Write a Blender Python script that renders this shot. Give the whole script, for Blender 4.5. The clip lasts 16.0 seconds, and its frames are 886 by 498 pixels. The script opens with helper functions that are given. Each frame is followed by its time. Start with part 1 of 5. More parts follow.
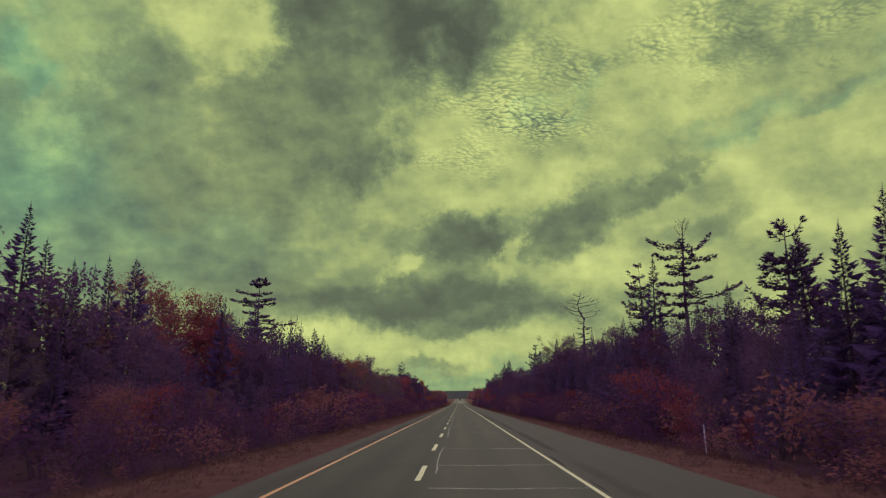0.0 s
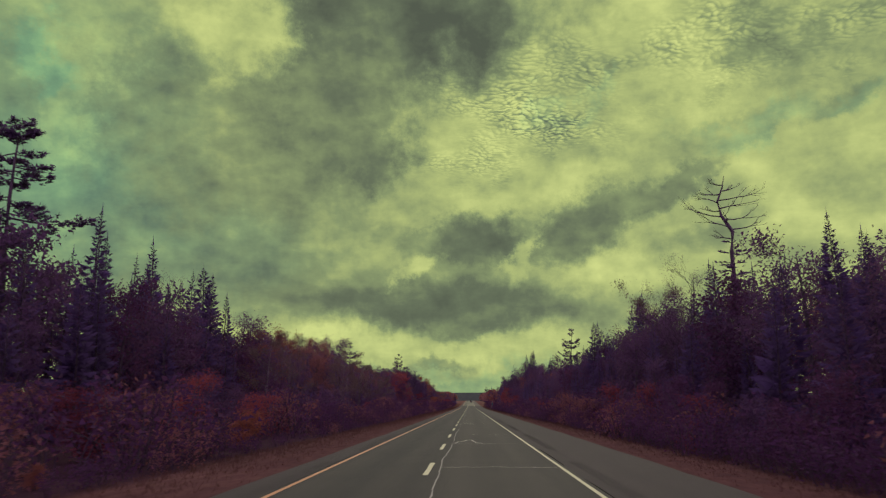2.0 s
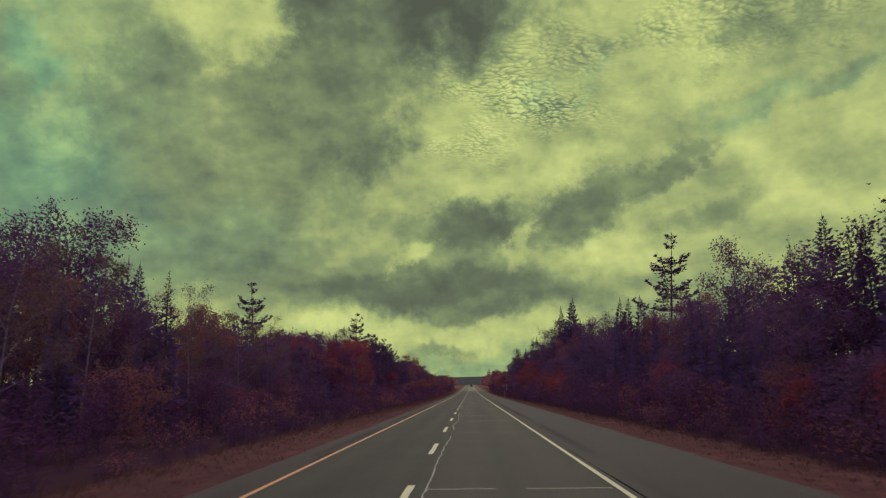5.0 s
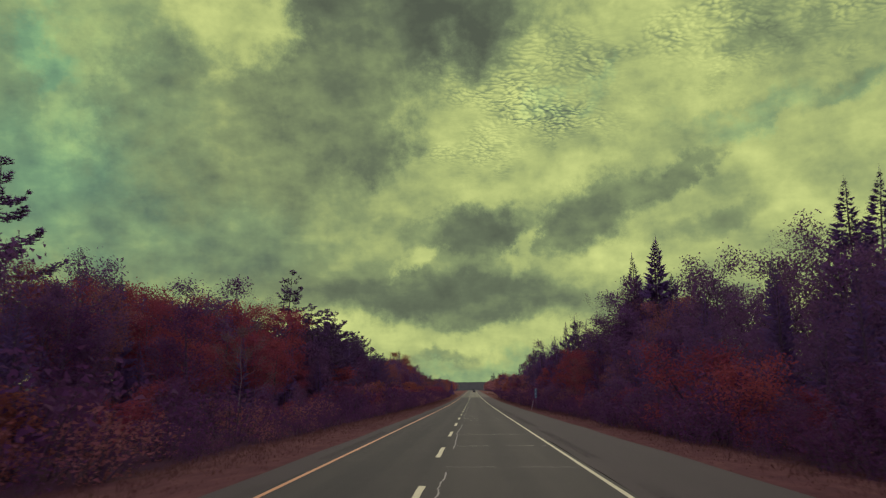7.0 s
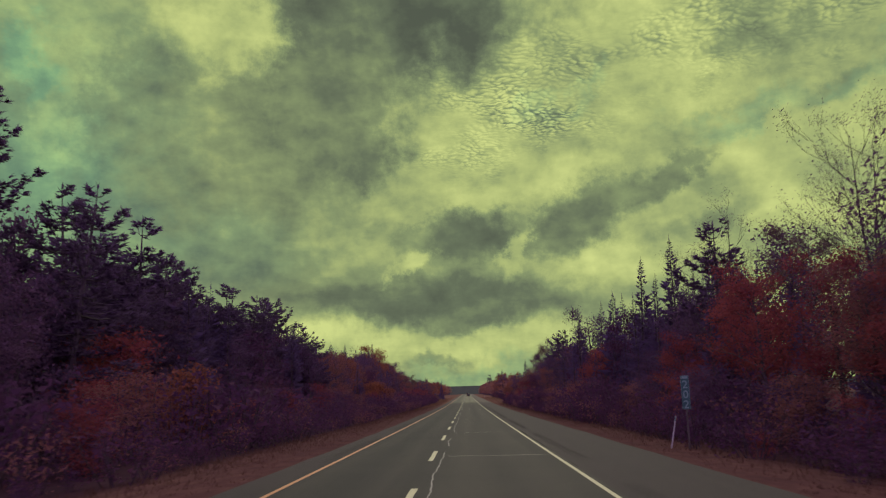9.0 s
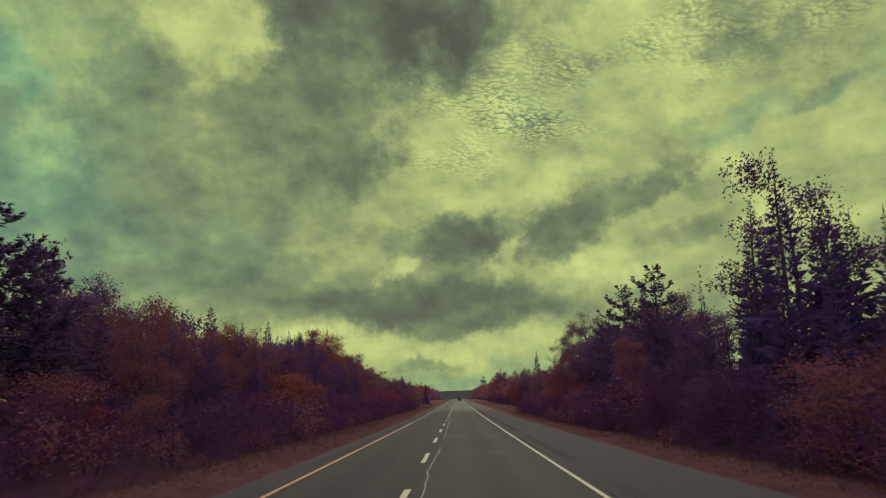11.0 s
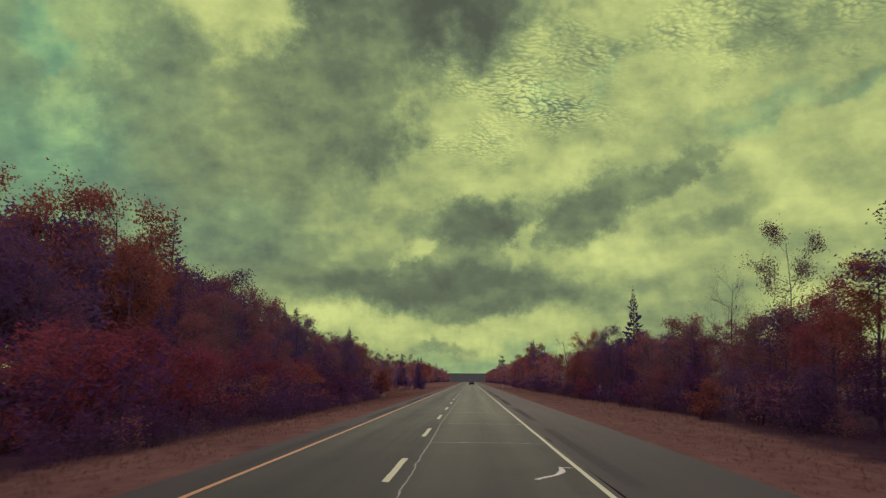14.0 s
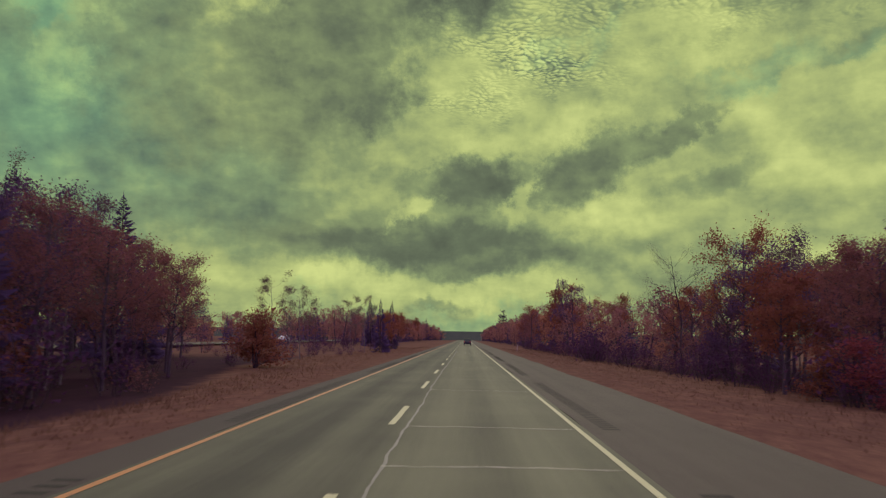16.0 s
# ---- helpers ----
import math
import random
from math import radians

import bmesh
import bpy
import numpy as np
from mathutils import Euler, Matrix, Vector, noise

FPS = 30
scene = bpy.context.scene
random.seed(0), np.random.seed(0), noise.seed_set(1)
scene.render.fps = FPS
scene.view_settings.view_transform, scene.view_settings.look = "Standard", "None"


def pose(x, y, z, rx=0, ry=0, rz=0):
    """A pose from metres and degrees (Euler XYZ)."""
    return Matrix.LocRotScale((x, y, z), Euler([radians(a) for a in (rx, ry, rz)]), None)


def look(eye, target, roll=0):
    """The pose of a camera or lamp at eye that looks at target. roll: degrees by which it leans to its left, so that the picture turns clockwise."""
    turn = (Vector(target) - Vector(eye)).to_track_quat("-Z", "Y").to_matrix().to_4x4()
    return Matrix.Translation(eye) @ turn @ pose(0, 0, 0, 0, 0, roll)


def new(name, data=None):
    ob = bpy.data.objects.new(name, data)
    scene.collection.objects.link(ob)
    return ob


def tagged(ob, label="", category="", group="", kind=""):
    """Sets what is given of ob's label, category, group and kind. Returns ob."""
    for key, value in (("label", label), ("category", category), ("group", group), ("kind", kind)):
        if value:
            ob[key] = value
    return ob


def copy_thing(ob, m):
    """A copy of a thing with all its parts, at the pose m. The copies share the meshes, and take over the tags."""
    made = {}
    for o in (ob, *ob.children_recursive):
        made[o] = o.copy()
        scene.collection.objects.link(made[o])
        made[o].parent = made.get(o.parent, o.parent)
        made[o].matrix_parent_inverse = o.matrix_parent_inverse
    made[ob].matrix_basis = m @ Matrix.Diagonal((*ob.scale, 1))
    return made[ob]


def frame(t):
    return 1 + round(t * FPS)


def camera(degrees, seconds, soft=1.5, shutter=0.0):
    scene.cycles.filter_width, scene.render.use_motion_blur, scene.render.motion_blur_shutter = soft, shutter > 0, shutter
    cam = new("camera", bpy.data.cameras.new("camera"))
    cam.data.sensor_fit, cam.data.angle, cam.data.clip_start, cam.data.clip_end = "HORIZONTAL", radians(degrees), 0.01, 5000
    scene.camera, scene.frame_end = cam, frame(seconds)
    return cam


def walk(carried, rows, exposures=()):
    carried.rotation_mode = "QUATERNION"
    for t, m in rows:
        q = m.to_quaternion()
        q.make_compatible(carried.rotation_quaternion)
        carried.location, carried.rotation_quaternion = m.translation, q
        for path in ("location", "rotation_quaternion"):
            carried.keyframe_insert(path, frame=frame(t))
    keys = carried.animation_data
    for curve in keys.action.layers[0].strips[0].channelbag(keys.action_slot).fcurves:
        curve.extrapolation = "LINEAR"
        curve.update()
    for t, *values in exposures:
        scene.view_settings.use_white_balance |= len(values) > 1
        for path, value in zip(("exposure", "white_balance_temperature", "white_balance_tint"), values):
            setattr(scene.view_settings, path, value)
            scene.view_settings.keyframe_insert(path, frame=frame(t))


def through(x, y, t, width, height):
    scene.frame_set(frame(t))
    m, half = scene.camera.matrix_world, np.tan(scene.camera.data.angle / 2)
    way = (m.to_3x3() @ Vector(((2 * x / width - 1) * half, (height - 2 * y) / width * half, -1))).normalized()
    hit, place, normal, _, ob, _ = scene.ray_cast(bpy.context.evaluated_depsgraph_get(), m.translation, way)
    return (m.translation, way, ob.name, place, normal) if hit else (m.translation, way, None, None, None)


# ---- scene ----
DASH, YELLOW, WHITE, CYCLE = 0.0, -3.08, 4.08, 12.19
EYE = 1.938


def rise(y):
    """Height of the road along its run: level, then a gentle climb."""
    s, a, b = 0.009, 330.0, 560.0
    if y <= a:
        return 0.0
    if y <= b:
        return s * (y - a) ** 2 / (2 * (b - a))
    return s * (b - a) / 2 + s * (min(y, 1150.0) - b)


# ---- camera ----
cam = camera(60.0, 16.0, soft=1.25, shutter=0.12)
PATH = [
    # t, x, y, pitch, roll, yaw
    (0.0, 1.070, -0.07, 11.272, 0.443, 1.183),
    (0.5, 1.128, 17.68, 11.189, 0.413, 1.347),
    (1.0, 1.178, 35.45, 11.253, 0.189, 1.546),
    (1.5, 1.219, 53.24, 11.306, 0.020, 1.791),
    (2.0, 1.246, 71.07, 11.410, -0.086, 1.968),
    (2.5, 1.273, 88.93, 11.376, -0.135, 1.956),
    (3.0, 1.295, 106.84, 11.248, 0.166, 1.911),
    (3.5, 1.307, 124.80, 11.026, 0.471, 1.846),
    (4.0, 1.309, 142.78, 10.771, 0.885, 1.868),
    (4.5, 1.293, 160.79, 10.467, 1.107, 1.946),
    (5.0, 1.261, 178.82, 10.343, 1.089, 2.017),
    (5.5, 1.219, 196.88, 10.353, 0.963, 2.078),
    (6.0, 1.175, 214.96, 10.451, 0.786, 2.127),
    (6.5, 1.136, 233.07, 10.591, 0.568, 2.161),
    (7.0, 1.111, 251.19, 10.727, 0.334, 2.177),
    (7.5, 1.106, 269.33, 10.814, 0.216, 2.173),
    (8.0, 1.124, 287.49, 10.908, 0.304, 2.072),
    (8.5, 1.171, 305.66, 11.056, 0.740, 1.886),
    (9.0, 1.212, 323.84, 11.056, 1.200, 1.761),
    (9.5, 1.225, 342.03, 11.045, 1.573, 1.683),
    (10.0, 1.213, 360.21, 11.115, 1.546, 1.502),
    (10.5, 1.193, 378.37, 11.242, 1.424, 1.283),
    (11.0, 1.182, 396.51, 11.405, 1.355, 1.090),
    (11.5, 1.194, 414.61, 11.581, 1.326, 0.988),
    (12.0, 1.247, 432.68, 11.749, 1.134, 1.043),
    (12.5, 1.356, 450.72, 11.886, 0.311, 1.318),
    (13.0, 1.457, 468.70, 11.671, -0.408, 1.595),
    (13.5, 1.542, 486.61, 11.188, -0.675, 1.879),
    (14.0, 1.624, 504.46, 10.140, -0.665, 2.007),
    (14.5, 1.670, 522.28, 8.965, -0.691, 1.987),
    (15.0, 1.645, 540.07, 7.884, -0.821, 1.855),
    (15.5, 1.606, 557.84, 7.166, -1.055, 1.743),
    (16.0, 1.602, 575.59, 7.073, -1.110, 1.657),
]
walk(cam, [(t, pose(x, y, rise(y) + EYE, 90 + p, r, w)) for t, x, y, p, r, w in PATH])


# ---- node helpers ----
def node(nt, kind, ins=None, **props):
    n = nt.nodes.new(kind)
    for k, v in props.items():
        setattr(n, k, v)
    for k, v in (ins or {}).items():
        if isinstance(v, bpy.types.NodeSocket):
            nt.links.new(v, n.inputs[k])
        else:
            n.inputs[k].default_value = v
    return n


def calc(nt, op, a, b=0.0, c=0.0):
    return node(nt, "ShaderNodeMath", {0: a, 1: b, 2: c}, operation=op).outputs[0]


def mixed(nt, f, a, b, how="MIX"):
    n = node(nt, "ShaderNodeMix", {0: f, 6: a, 7: b}, data_type="RGBA", blend_type=how)
    return n.outputs[2]


def ramp(nt, f, stops):
    n = node(nt, "ShaderNodeValToRGB", {0: f})
    e = n.color_ramp.elements
    while len(e) < len(stops):
        e.new(0.5)
    for i, (p, col) in enumerate(stops):
        e[i].position, e[i].color = p, (*col, 1)
    return n.outputs[0]


# ---- sky and light ----
# clouds as azimuth, elevation, two radii, turn (degrees), then tone and cover, or weight
MASSES = [
    (-31, 15, 11.1, 9.5, 0, 0.46, 0.8),
    (-18.3, 15.1, 12, 5.2, 0, 0.35, 0.85),
    (-21.5, 21.9, 7.6, 4.2, 0, 0.42, 0.8),
    (-5.7, 28.1, 12.2, 6.9, 0, 0.1, 1),
    (-10.6, 22, 7.4, 6, 25, 0.24, 0.9),
    (-8.3, 18.2, 3.9, 2.3, 0, 0.28, 0.8),
    (-18.9, 26.4, 4.6, 4.1, 0, 0.86, 0.9),
    (-29.1, 20.8, 3.2, 5.5, -15, 0.74, 0.7),
    (2.3, 20.9, 7.5, 5.3, 35, 0.76, 0.8),
    (12.9, 23.8, 9.7, 6.2, 20, 0.84, 0.85),
    (24.1, 16.6, 8.5, 4.1, 10, 0.76, 0.7),
    (22.3, 25.1, 2.6, 5.1, -10, 0.5, 0.75),
    (-8.2, 11.8, 5.5, 2.9, 0, 0.52, 0.6),
]
BANDS = [
    (-0.1, 3.9, 13.8, 2.0, 0, 0.74, 0.8),
    (-1.5, 0.8, 16, 2.2, 0, 0.44, 0.9),
    (-22, 9.6, 12, 3.8, 0, 0.31, 0.9),
    (-8.1, 4.7, 4.2, 1.9, 0, 0.92, 0.9),
    (4.1, 4.6, 4.6, 1.5, 5, 0.88, 0.8),
    (10.9, 9.4, 5.7, 2.9, 15, 0.82, 0.8),
    (-3.5, 14.7, 4.8, 2.9, 30, 0.8, 0.7),
    (5.7, 15.8, 5.6, 2.1, 10, 0.86, 0.8),
    (-14, 9.5, 7.8, 2.5, 0, 0.31, 0.85),
    (1.5, 14.7, 3.2, 1.0, 5, 0.9, 0.8),
    (9.0, 16.6, 5.0, 0.9, 20, 0.92, 0.7),
    (-9.4, 6.9, 9.5, 1.7, 0, 0.27, 0.9),
    (3, 7, 10.5, 1.9, 2, 0.26, 0.9),
    (0.7, 5.5, 4.6, 0.9, 0, 0.28, 0.8),
    (-3.9, 7.8, 4.7, 2.2, 0, 0.2, 0.9),
]
PUFFS = [
    (0.2, 11.6, 4.1, 2.6, 0, 0.24, 1),
    (-3.9, 11.8, 2.1, 1.3, 0, 0.4, 0.7),
    (7.7, 12, 5, 2, 8, 0.25, 1),
    (10.4, 13.7, 5.4, 2.1, 18, 0.25, 1),
    (15.6, 15.6, 4.4, 1.1, 25, 0.34, 0.9),
    (14.2, 11.3, 2.4, 0.9, 0, 0.55, 0.6),
    (-3.7, 9.8, 2.1, 0.9, 15, 0.8, 0.8),
    (3.6, 10.2, 1.1, 2.5, -15, 0.78, 0.8),
    (18.5, 11.8, 3.4, 1.2, 10, 0.46, 0.7),
    (-1.6, 3, 3.1, 0.6, 0, 0.36, 0.8),
    (-3.0, 1.9, 2.9, 0.5, 0, 0.62, 0.7),
    (19.8, 18.9, 5, 1.3, 12, 0.46, 0.7),
    (27.2, 19.6, 3.7, 1.1, 18, 0.44, 0.7),
]
BLUE_GAPS = [
    (-31.6, 17.3, 9.5, 12.5, 0, 0.62),
    (-30.9, 13.9, 7.4, 4.8, 0, 0.4),
    (-31.4, 23, 3.1, 1.6, 0, 0.7),
    (21.4, 19.1, 4.5, 1.2, 12, 0.42),
    (28.2, 19.4, 3.6, 1.1, 15, 0.4),
    (-1.8, 1.1, 12, 1.6, 0, 0.6),
    (7.4, 21.5, 2.6, 0.9, 20, 0.3),
    (-20.8, 10.5, 10, 3.2, 0, 0.35),
]
CLOUD_CELLS = [
    (12, 23.9, 9.7, 4.3, 18, 1),
    (8, 21.2, 4.8, 1.6, 20, 0.9),
    (27.7, 24.4, 5.5, 2.1, 10, 0.9),
    (2.3, 18.8, 6.6, 2.1, 15, 0.7),
    (18.3, 25, 4.8, 2.2, 15, 0.8),
    (2.9, 22.4, 6.6, 3.5, 18, 1),
]
SUN_EL, SUN_AZ = 40.0, 4.0


def sky():
    world = bpy.data.worlds.new("overcast_sky")
    scene.world = world
    world.use_nodes = True
    nt = world.node_tree
    nt.nodes.clear()
    way = node(nt, "ShaderNodeTexCoord").outputs["Generated"]
    xyz = node(nt, "ShaderNodeSeparateXYZ", {0: way}).outputs
    az = calc(nt, "DEGREES", calc(nt, "ARCTAN2", xyz[0], xyz[1]))
    el = calc(nt, "DEGREES", calc(nt, "ARCSINE", xyz[2]))
    # the cloud layer seen in perspective
    far = calc(nt, "ADD", calc(nt, "MAXIMUM", xyz[2], 0.0), 0.1)
    sheet = node(nt, "ShaderNodeCombineXYZ", {0: calc(nt, "DIVIDE", xyz[0], far), 1: calc(nt, "DIVIDE", xyz[1], far), 2: 0.0}).outputs[0]
    pos = node(nt, "ShaderNodeCombineXYZ", {0: az, 1: el, 2: 0.0}).outputs[0]
    wob = node(nt, "ShaderNodeTexNoise", {"Vector": way, "Scale": 11.0, "Detail": 9.0, "Roughness": 0.68}).outputs["Color"]
    wob = node(nt, "ShaderNodeVectorMath", {0: wob, 1: (0.5, 0.5, 0.5)}, operation="SUBTRACT").outputs[0]
    wide = node(nt, "ShaderNodeVectorMath", {0: wob, 1: (18.0, 13.0, 0.0)}, operation="MULTIPLY").outputs[0]
    wob = node(nt, "ShaderNodeVectorMath", {0: wob, 1: (8.5, 5.5, 0.0)}, operation="MULTIPLY").outputs[0]
    soft_pos = node(nt, "ShaderNodeVectorMath", {0: pos, 1: wide}, operation="ADD").outputs[0]
    pos = node(nt, "ShaderNodeVectorMath", {0: pos, 1: wob}, operation="ADD").outputs[0]

    def spot(p, a, e, ra, re, turn, size, core):
        """1 inside an ellipse on the sky, fading to 0 at its rim."""
        m = node(nt, "ShaderNodeMapping", {"Vector": p, "Location": (a, e, 0), "Rotation": (0, 0, radians(turn)), "Scale": (ra * size, re * size, 1)}, vector_type="TEXTURE")
        d = node(nt, "ShaderNodeVectorMath", {0: m.outputs[0]}, operation="LENGTH").outputs["Value"]
        return node(nt, "ShaderNodeMapRange", {0: d, 1: core, 2: 1.0, 3: 1.0, 4: 0.0}, interpolation_type="SMOOTHSTEP").outputs[0]

    def blobs(rows, total, size):
        for a, e, ra, re, turn, w in rows:
            total = calc(nt, "MULTIPLY_ADD", spot(soft_pos, a, e, ra, re, turn, size, 0.0), w, total)
        return total

    def layer(tone, p, rows, size, core):
        """Clouds laid one over the other: each pulls the tone towards its own."""
        for a, e, ra, re, turn, v, k in rows:
            g = calc(nt, "MULTIPLY", spot(p, a, e, ra, re, turn, size, core), k)
            tone = calc(nt, "MULTIPLY_ADD", g, calc(nt, "SUBTRACT", v, tone), tone)
        return tone

    big = node(nt, "ShaderNodeTexNoise", {"Vector": sheet, "Scale": 1.1, "Detail": 8.0, "Roughness": 0.58, "Distortion": 0.3}).outputs[0]
    fine = node(nt, "ShaderNodeTexNoise", {"Vector": way, "Scale": 11.0, "Detail": 6.0, "Roughness": 0.55, "Distortion": 0.1}).outputs[0]
    s = layer(0.66, soft_pos, MASSES, 1.35, 0.15)
    s = layer(s, pos, BANDS, 1.3, 0.1)
    s = calc(nt, "MULTIPLY_ADD", calc(nt, "SUBTRACT", big, 0.5), 0.3, s)
    s = layer(s, pos, PUFFS, 1.18, 0.35)
    s = calc(nt, "MULTIPLY_ADD", calc(nt, "SUBTRACT", fine, 0.5), 0.55, s)
    # ragged mottling, a little drawn out sideways
    rag = node(nt, "ShaderNodeMapping", {"Vector": way, "Rotation": (0, 0.25, 0), "Scale": (17.0, 17.0, 34.0)}).outputs[0]
    rag = node(nt, "ShaderNodeTexNoise", {"Vector": rag, "Scale": 1.0, "Detail": 7.0, "Roughness": 0.6, "Distortion": 0.15}).outputs[0]
    s = calc(nt, "MULTIPLY_ADD", calc(nt, "SUBTRACT", rag, 0.5), 0.5, s)
    # billows, paler on their upper side
    def billow(off):
        q = node(nt, "ShaderNodeVectorMath", {0: way, 1: off}, operation="ADD").outputs[0]
        return node(nt, "ShaderNodeTexNoise", {"Vector": q, "Scale": 13.0, "Detail": 5.0, "Roughness": 0.5}).outputs[0]

    s = calc(nt, "MULTIPLY_ADD", calc(nt, "SUBTRACT", billow((0, 0, 0)), billow((0.004, 0, 0.012))), 0.75, s)
    # torn, billowing edges
    puff = node(nt, "ShaderNodeTexNoise", {"Vector": way, "Scale": 6.0, "Detail": 7.0, "Roughness": 0.5, "Distortion": 0.2}).outputs[0]
    puff = node(nt, "ShaderNodeMapRange", {0: puff, 1: 0.42, 2: 0.58, 3: -0.06, 4: 0.06}, interpolation_type="SMOOTHSTEP").outputs[0]
    s = calc(nt, "ADD", s, puff)
    # small cloud cells high on the right
    area = blobs(CLOUD_CELLS, 0.0, 1.5)
    frill = node(nt, "ShaderNodeTexNoise", {"Vector": sheet, "Scale": 9.0, "Detail": 4.0}).outputs["Color"]
    frill = node(nt, "ShaderNodeVectorMath", {0: node(nt, "ShaderNodeVectorMath", {0: frill, "Scale": 0.11}, operation="SCALE").outputs[0], 1: sheet}, operation="ADD").outputs[0]
    # each cell is a small puff, lit from one side
    def puffs(off):
        q = node(nt, "ShaderNodeVectorMath", {0: frill, 1: off}, operation="ADD").outputs[0]
        return node(nt, "ShaderNodeTexVoronoi", {"Vector": q, "Scale": 60.0, "Smoothness": 0.35}, feature="SMOOTH_F1").outputs["Distance"]

    dome, lit = puffs((0, 0, 0)), puffs((0.003, -0.006, 0))
    cells = calc(nt, "MULTIPLY", calc(nt, "SUBTRACT", lit, dome), 0.42)
    cells = calc(nt, "ADD", cells, node(nt, "ShaderNodeMapRange", {0: dome, 1: 0.3, 2: 0.8, 3: 0.05, 4: -0.13}, interpolation_type="SMOOTHSTEP").outputs[0])
    holes = node(nt, "ShaderNodeTexNoise", {"Vector": sheet, "Scale": 4.0, "Detail": 3.0}).outputs[0]
    cells = calc(nt, "MULTIPLY", cells, node(nt, "ShaderNodeMapRange", {0: holes, 1: 0.38, 2: 0.62, 3: 0.1, 4: 1.0}).outputs[0])
    s = calc(nt, "MULTIPLY_ADD", cells, area, s)
    cloud = ramp(nt, s, [(0.0, (0.088, 0.105, 0.076)), (0.25, (0.138, 0.172, 0.106)), (0.5, (0.243, 0.305, 0.146)), (0.75, (0.43, 0.50, 0.19)), (1.0, (0.62, 0.69, 0.25))])
    blue = node(nt, "ShaderNodeTexSky", sky_type="NISHITA", sun_disc=False, sun_elevation=radians(SUN_EL), sun_rotation=radians(SUN_AZ))
    gap = blobs(BLUE_GAPS, 0.0, 1.5)
    gap = calc(nt, "MULTIPLY", gap, 0.95, 0.0)
    gap = node(nt, "ShaderNodeClamp", {0: gap}).outputs[0]
    teal = mixed(nt, 1.0, cloud, (0.70, 1.04, 1.14, 1), "MULTIPLY")
    teal = mixed(nt, 0.003, teal, blue.outputs[0], "ADD")
    front = mixed(nt, gap, cloud, teal)
    # paler cloud overhead; unseen rear sky made rosy and brighter to fill the trees
    rear = node(nt, "ShaderNodeMapRange", {0: xyz[1], 1: 0.1, 2: -0.9, 3: 0.0, 4: 1.0}, interpolation_type="SMOOTHSTEP").outputs[0]
    above = mixed(nt, big, (0.34, 0.33, 0.29, 1), (0.86, 0.84, 0.72, 1))
    behind = mixed(nt, big, (0.73, 0.50, 0.98, 1), (1.55, 1.06, 2.1, 1))
    back = mixed(nt, rear, above, behind)
    high = calc(nt, "MULTIPLY_ADD", xyz[2], 0.85, calc(nt, "MULTIPLY", xyz[1], -0.62))
    t = node(nt, "ShaderNodeMapRange", {0: high, 1: -0.05, 2: 0.5, 3: 0.0, 4: 1.0}, interpolation_type="SMOOTHSTEP").outputs[0]
    col = mixed(nt, t, front, back)
    bg = node(nt, "ShaderNodeBackground", {0: col, 1: 1.0})
    out = node(nt, "ShaderNodeOutputWorld", {0: bg.outputs[0]})


sky()
lamp = new("sun", bpy.data.lights.new("sun", "SUN"))
lamp.data.energy, lamp.data.angle, lamp.data.color = 0.8, radians(25), (1.0, 0.93, 0.85)
lamp.matrix_world = look((0, 0, 60), (-math.sin(radians(SUN_AZ)) * math.cos(radians(SUN_EL)) * 50, -math.cos(radians(SUN_AZ)) * math.cos(radians(SUN_EL)) * 50, 60 - math.sin(radians(SUN_EL)) * 50))


# ---- materials ----
def material(name):
    m = bpy.data.materials.new(name)
    m.use_nodes = True
    nt = m.node_tree
    return m, nt, nt.nodes["Principled BSDF"]


def where(nt):
    return node(nt, "ShaderNodeTexCoord").outputs["Object"]


def noise_of(nt, vec, scale, detail=4.0, rough=0.55):
    return node(nt, "ShaderNodeTexNoise", {"Vector": vec, "Scale": scale, "Detail": detail, "Roughness": rough}).outputs[0]


def stretched(nt, vec, sx, sy, sz=1.0):
    return node(nt, "ShaderNodeMapping", {"Vector": vec, "Scale": (sx, sy, sz)}).outputs[0]


def bump(nt, bsdf, height, strength, dist):
    b = node(nt, "ShaderNodeBump", {"Height": height, "Strength": strength, "Distance": dist})
    nt.links.new(b.outputs[0], bsdf.inputs["Normal"])


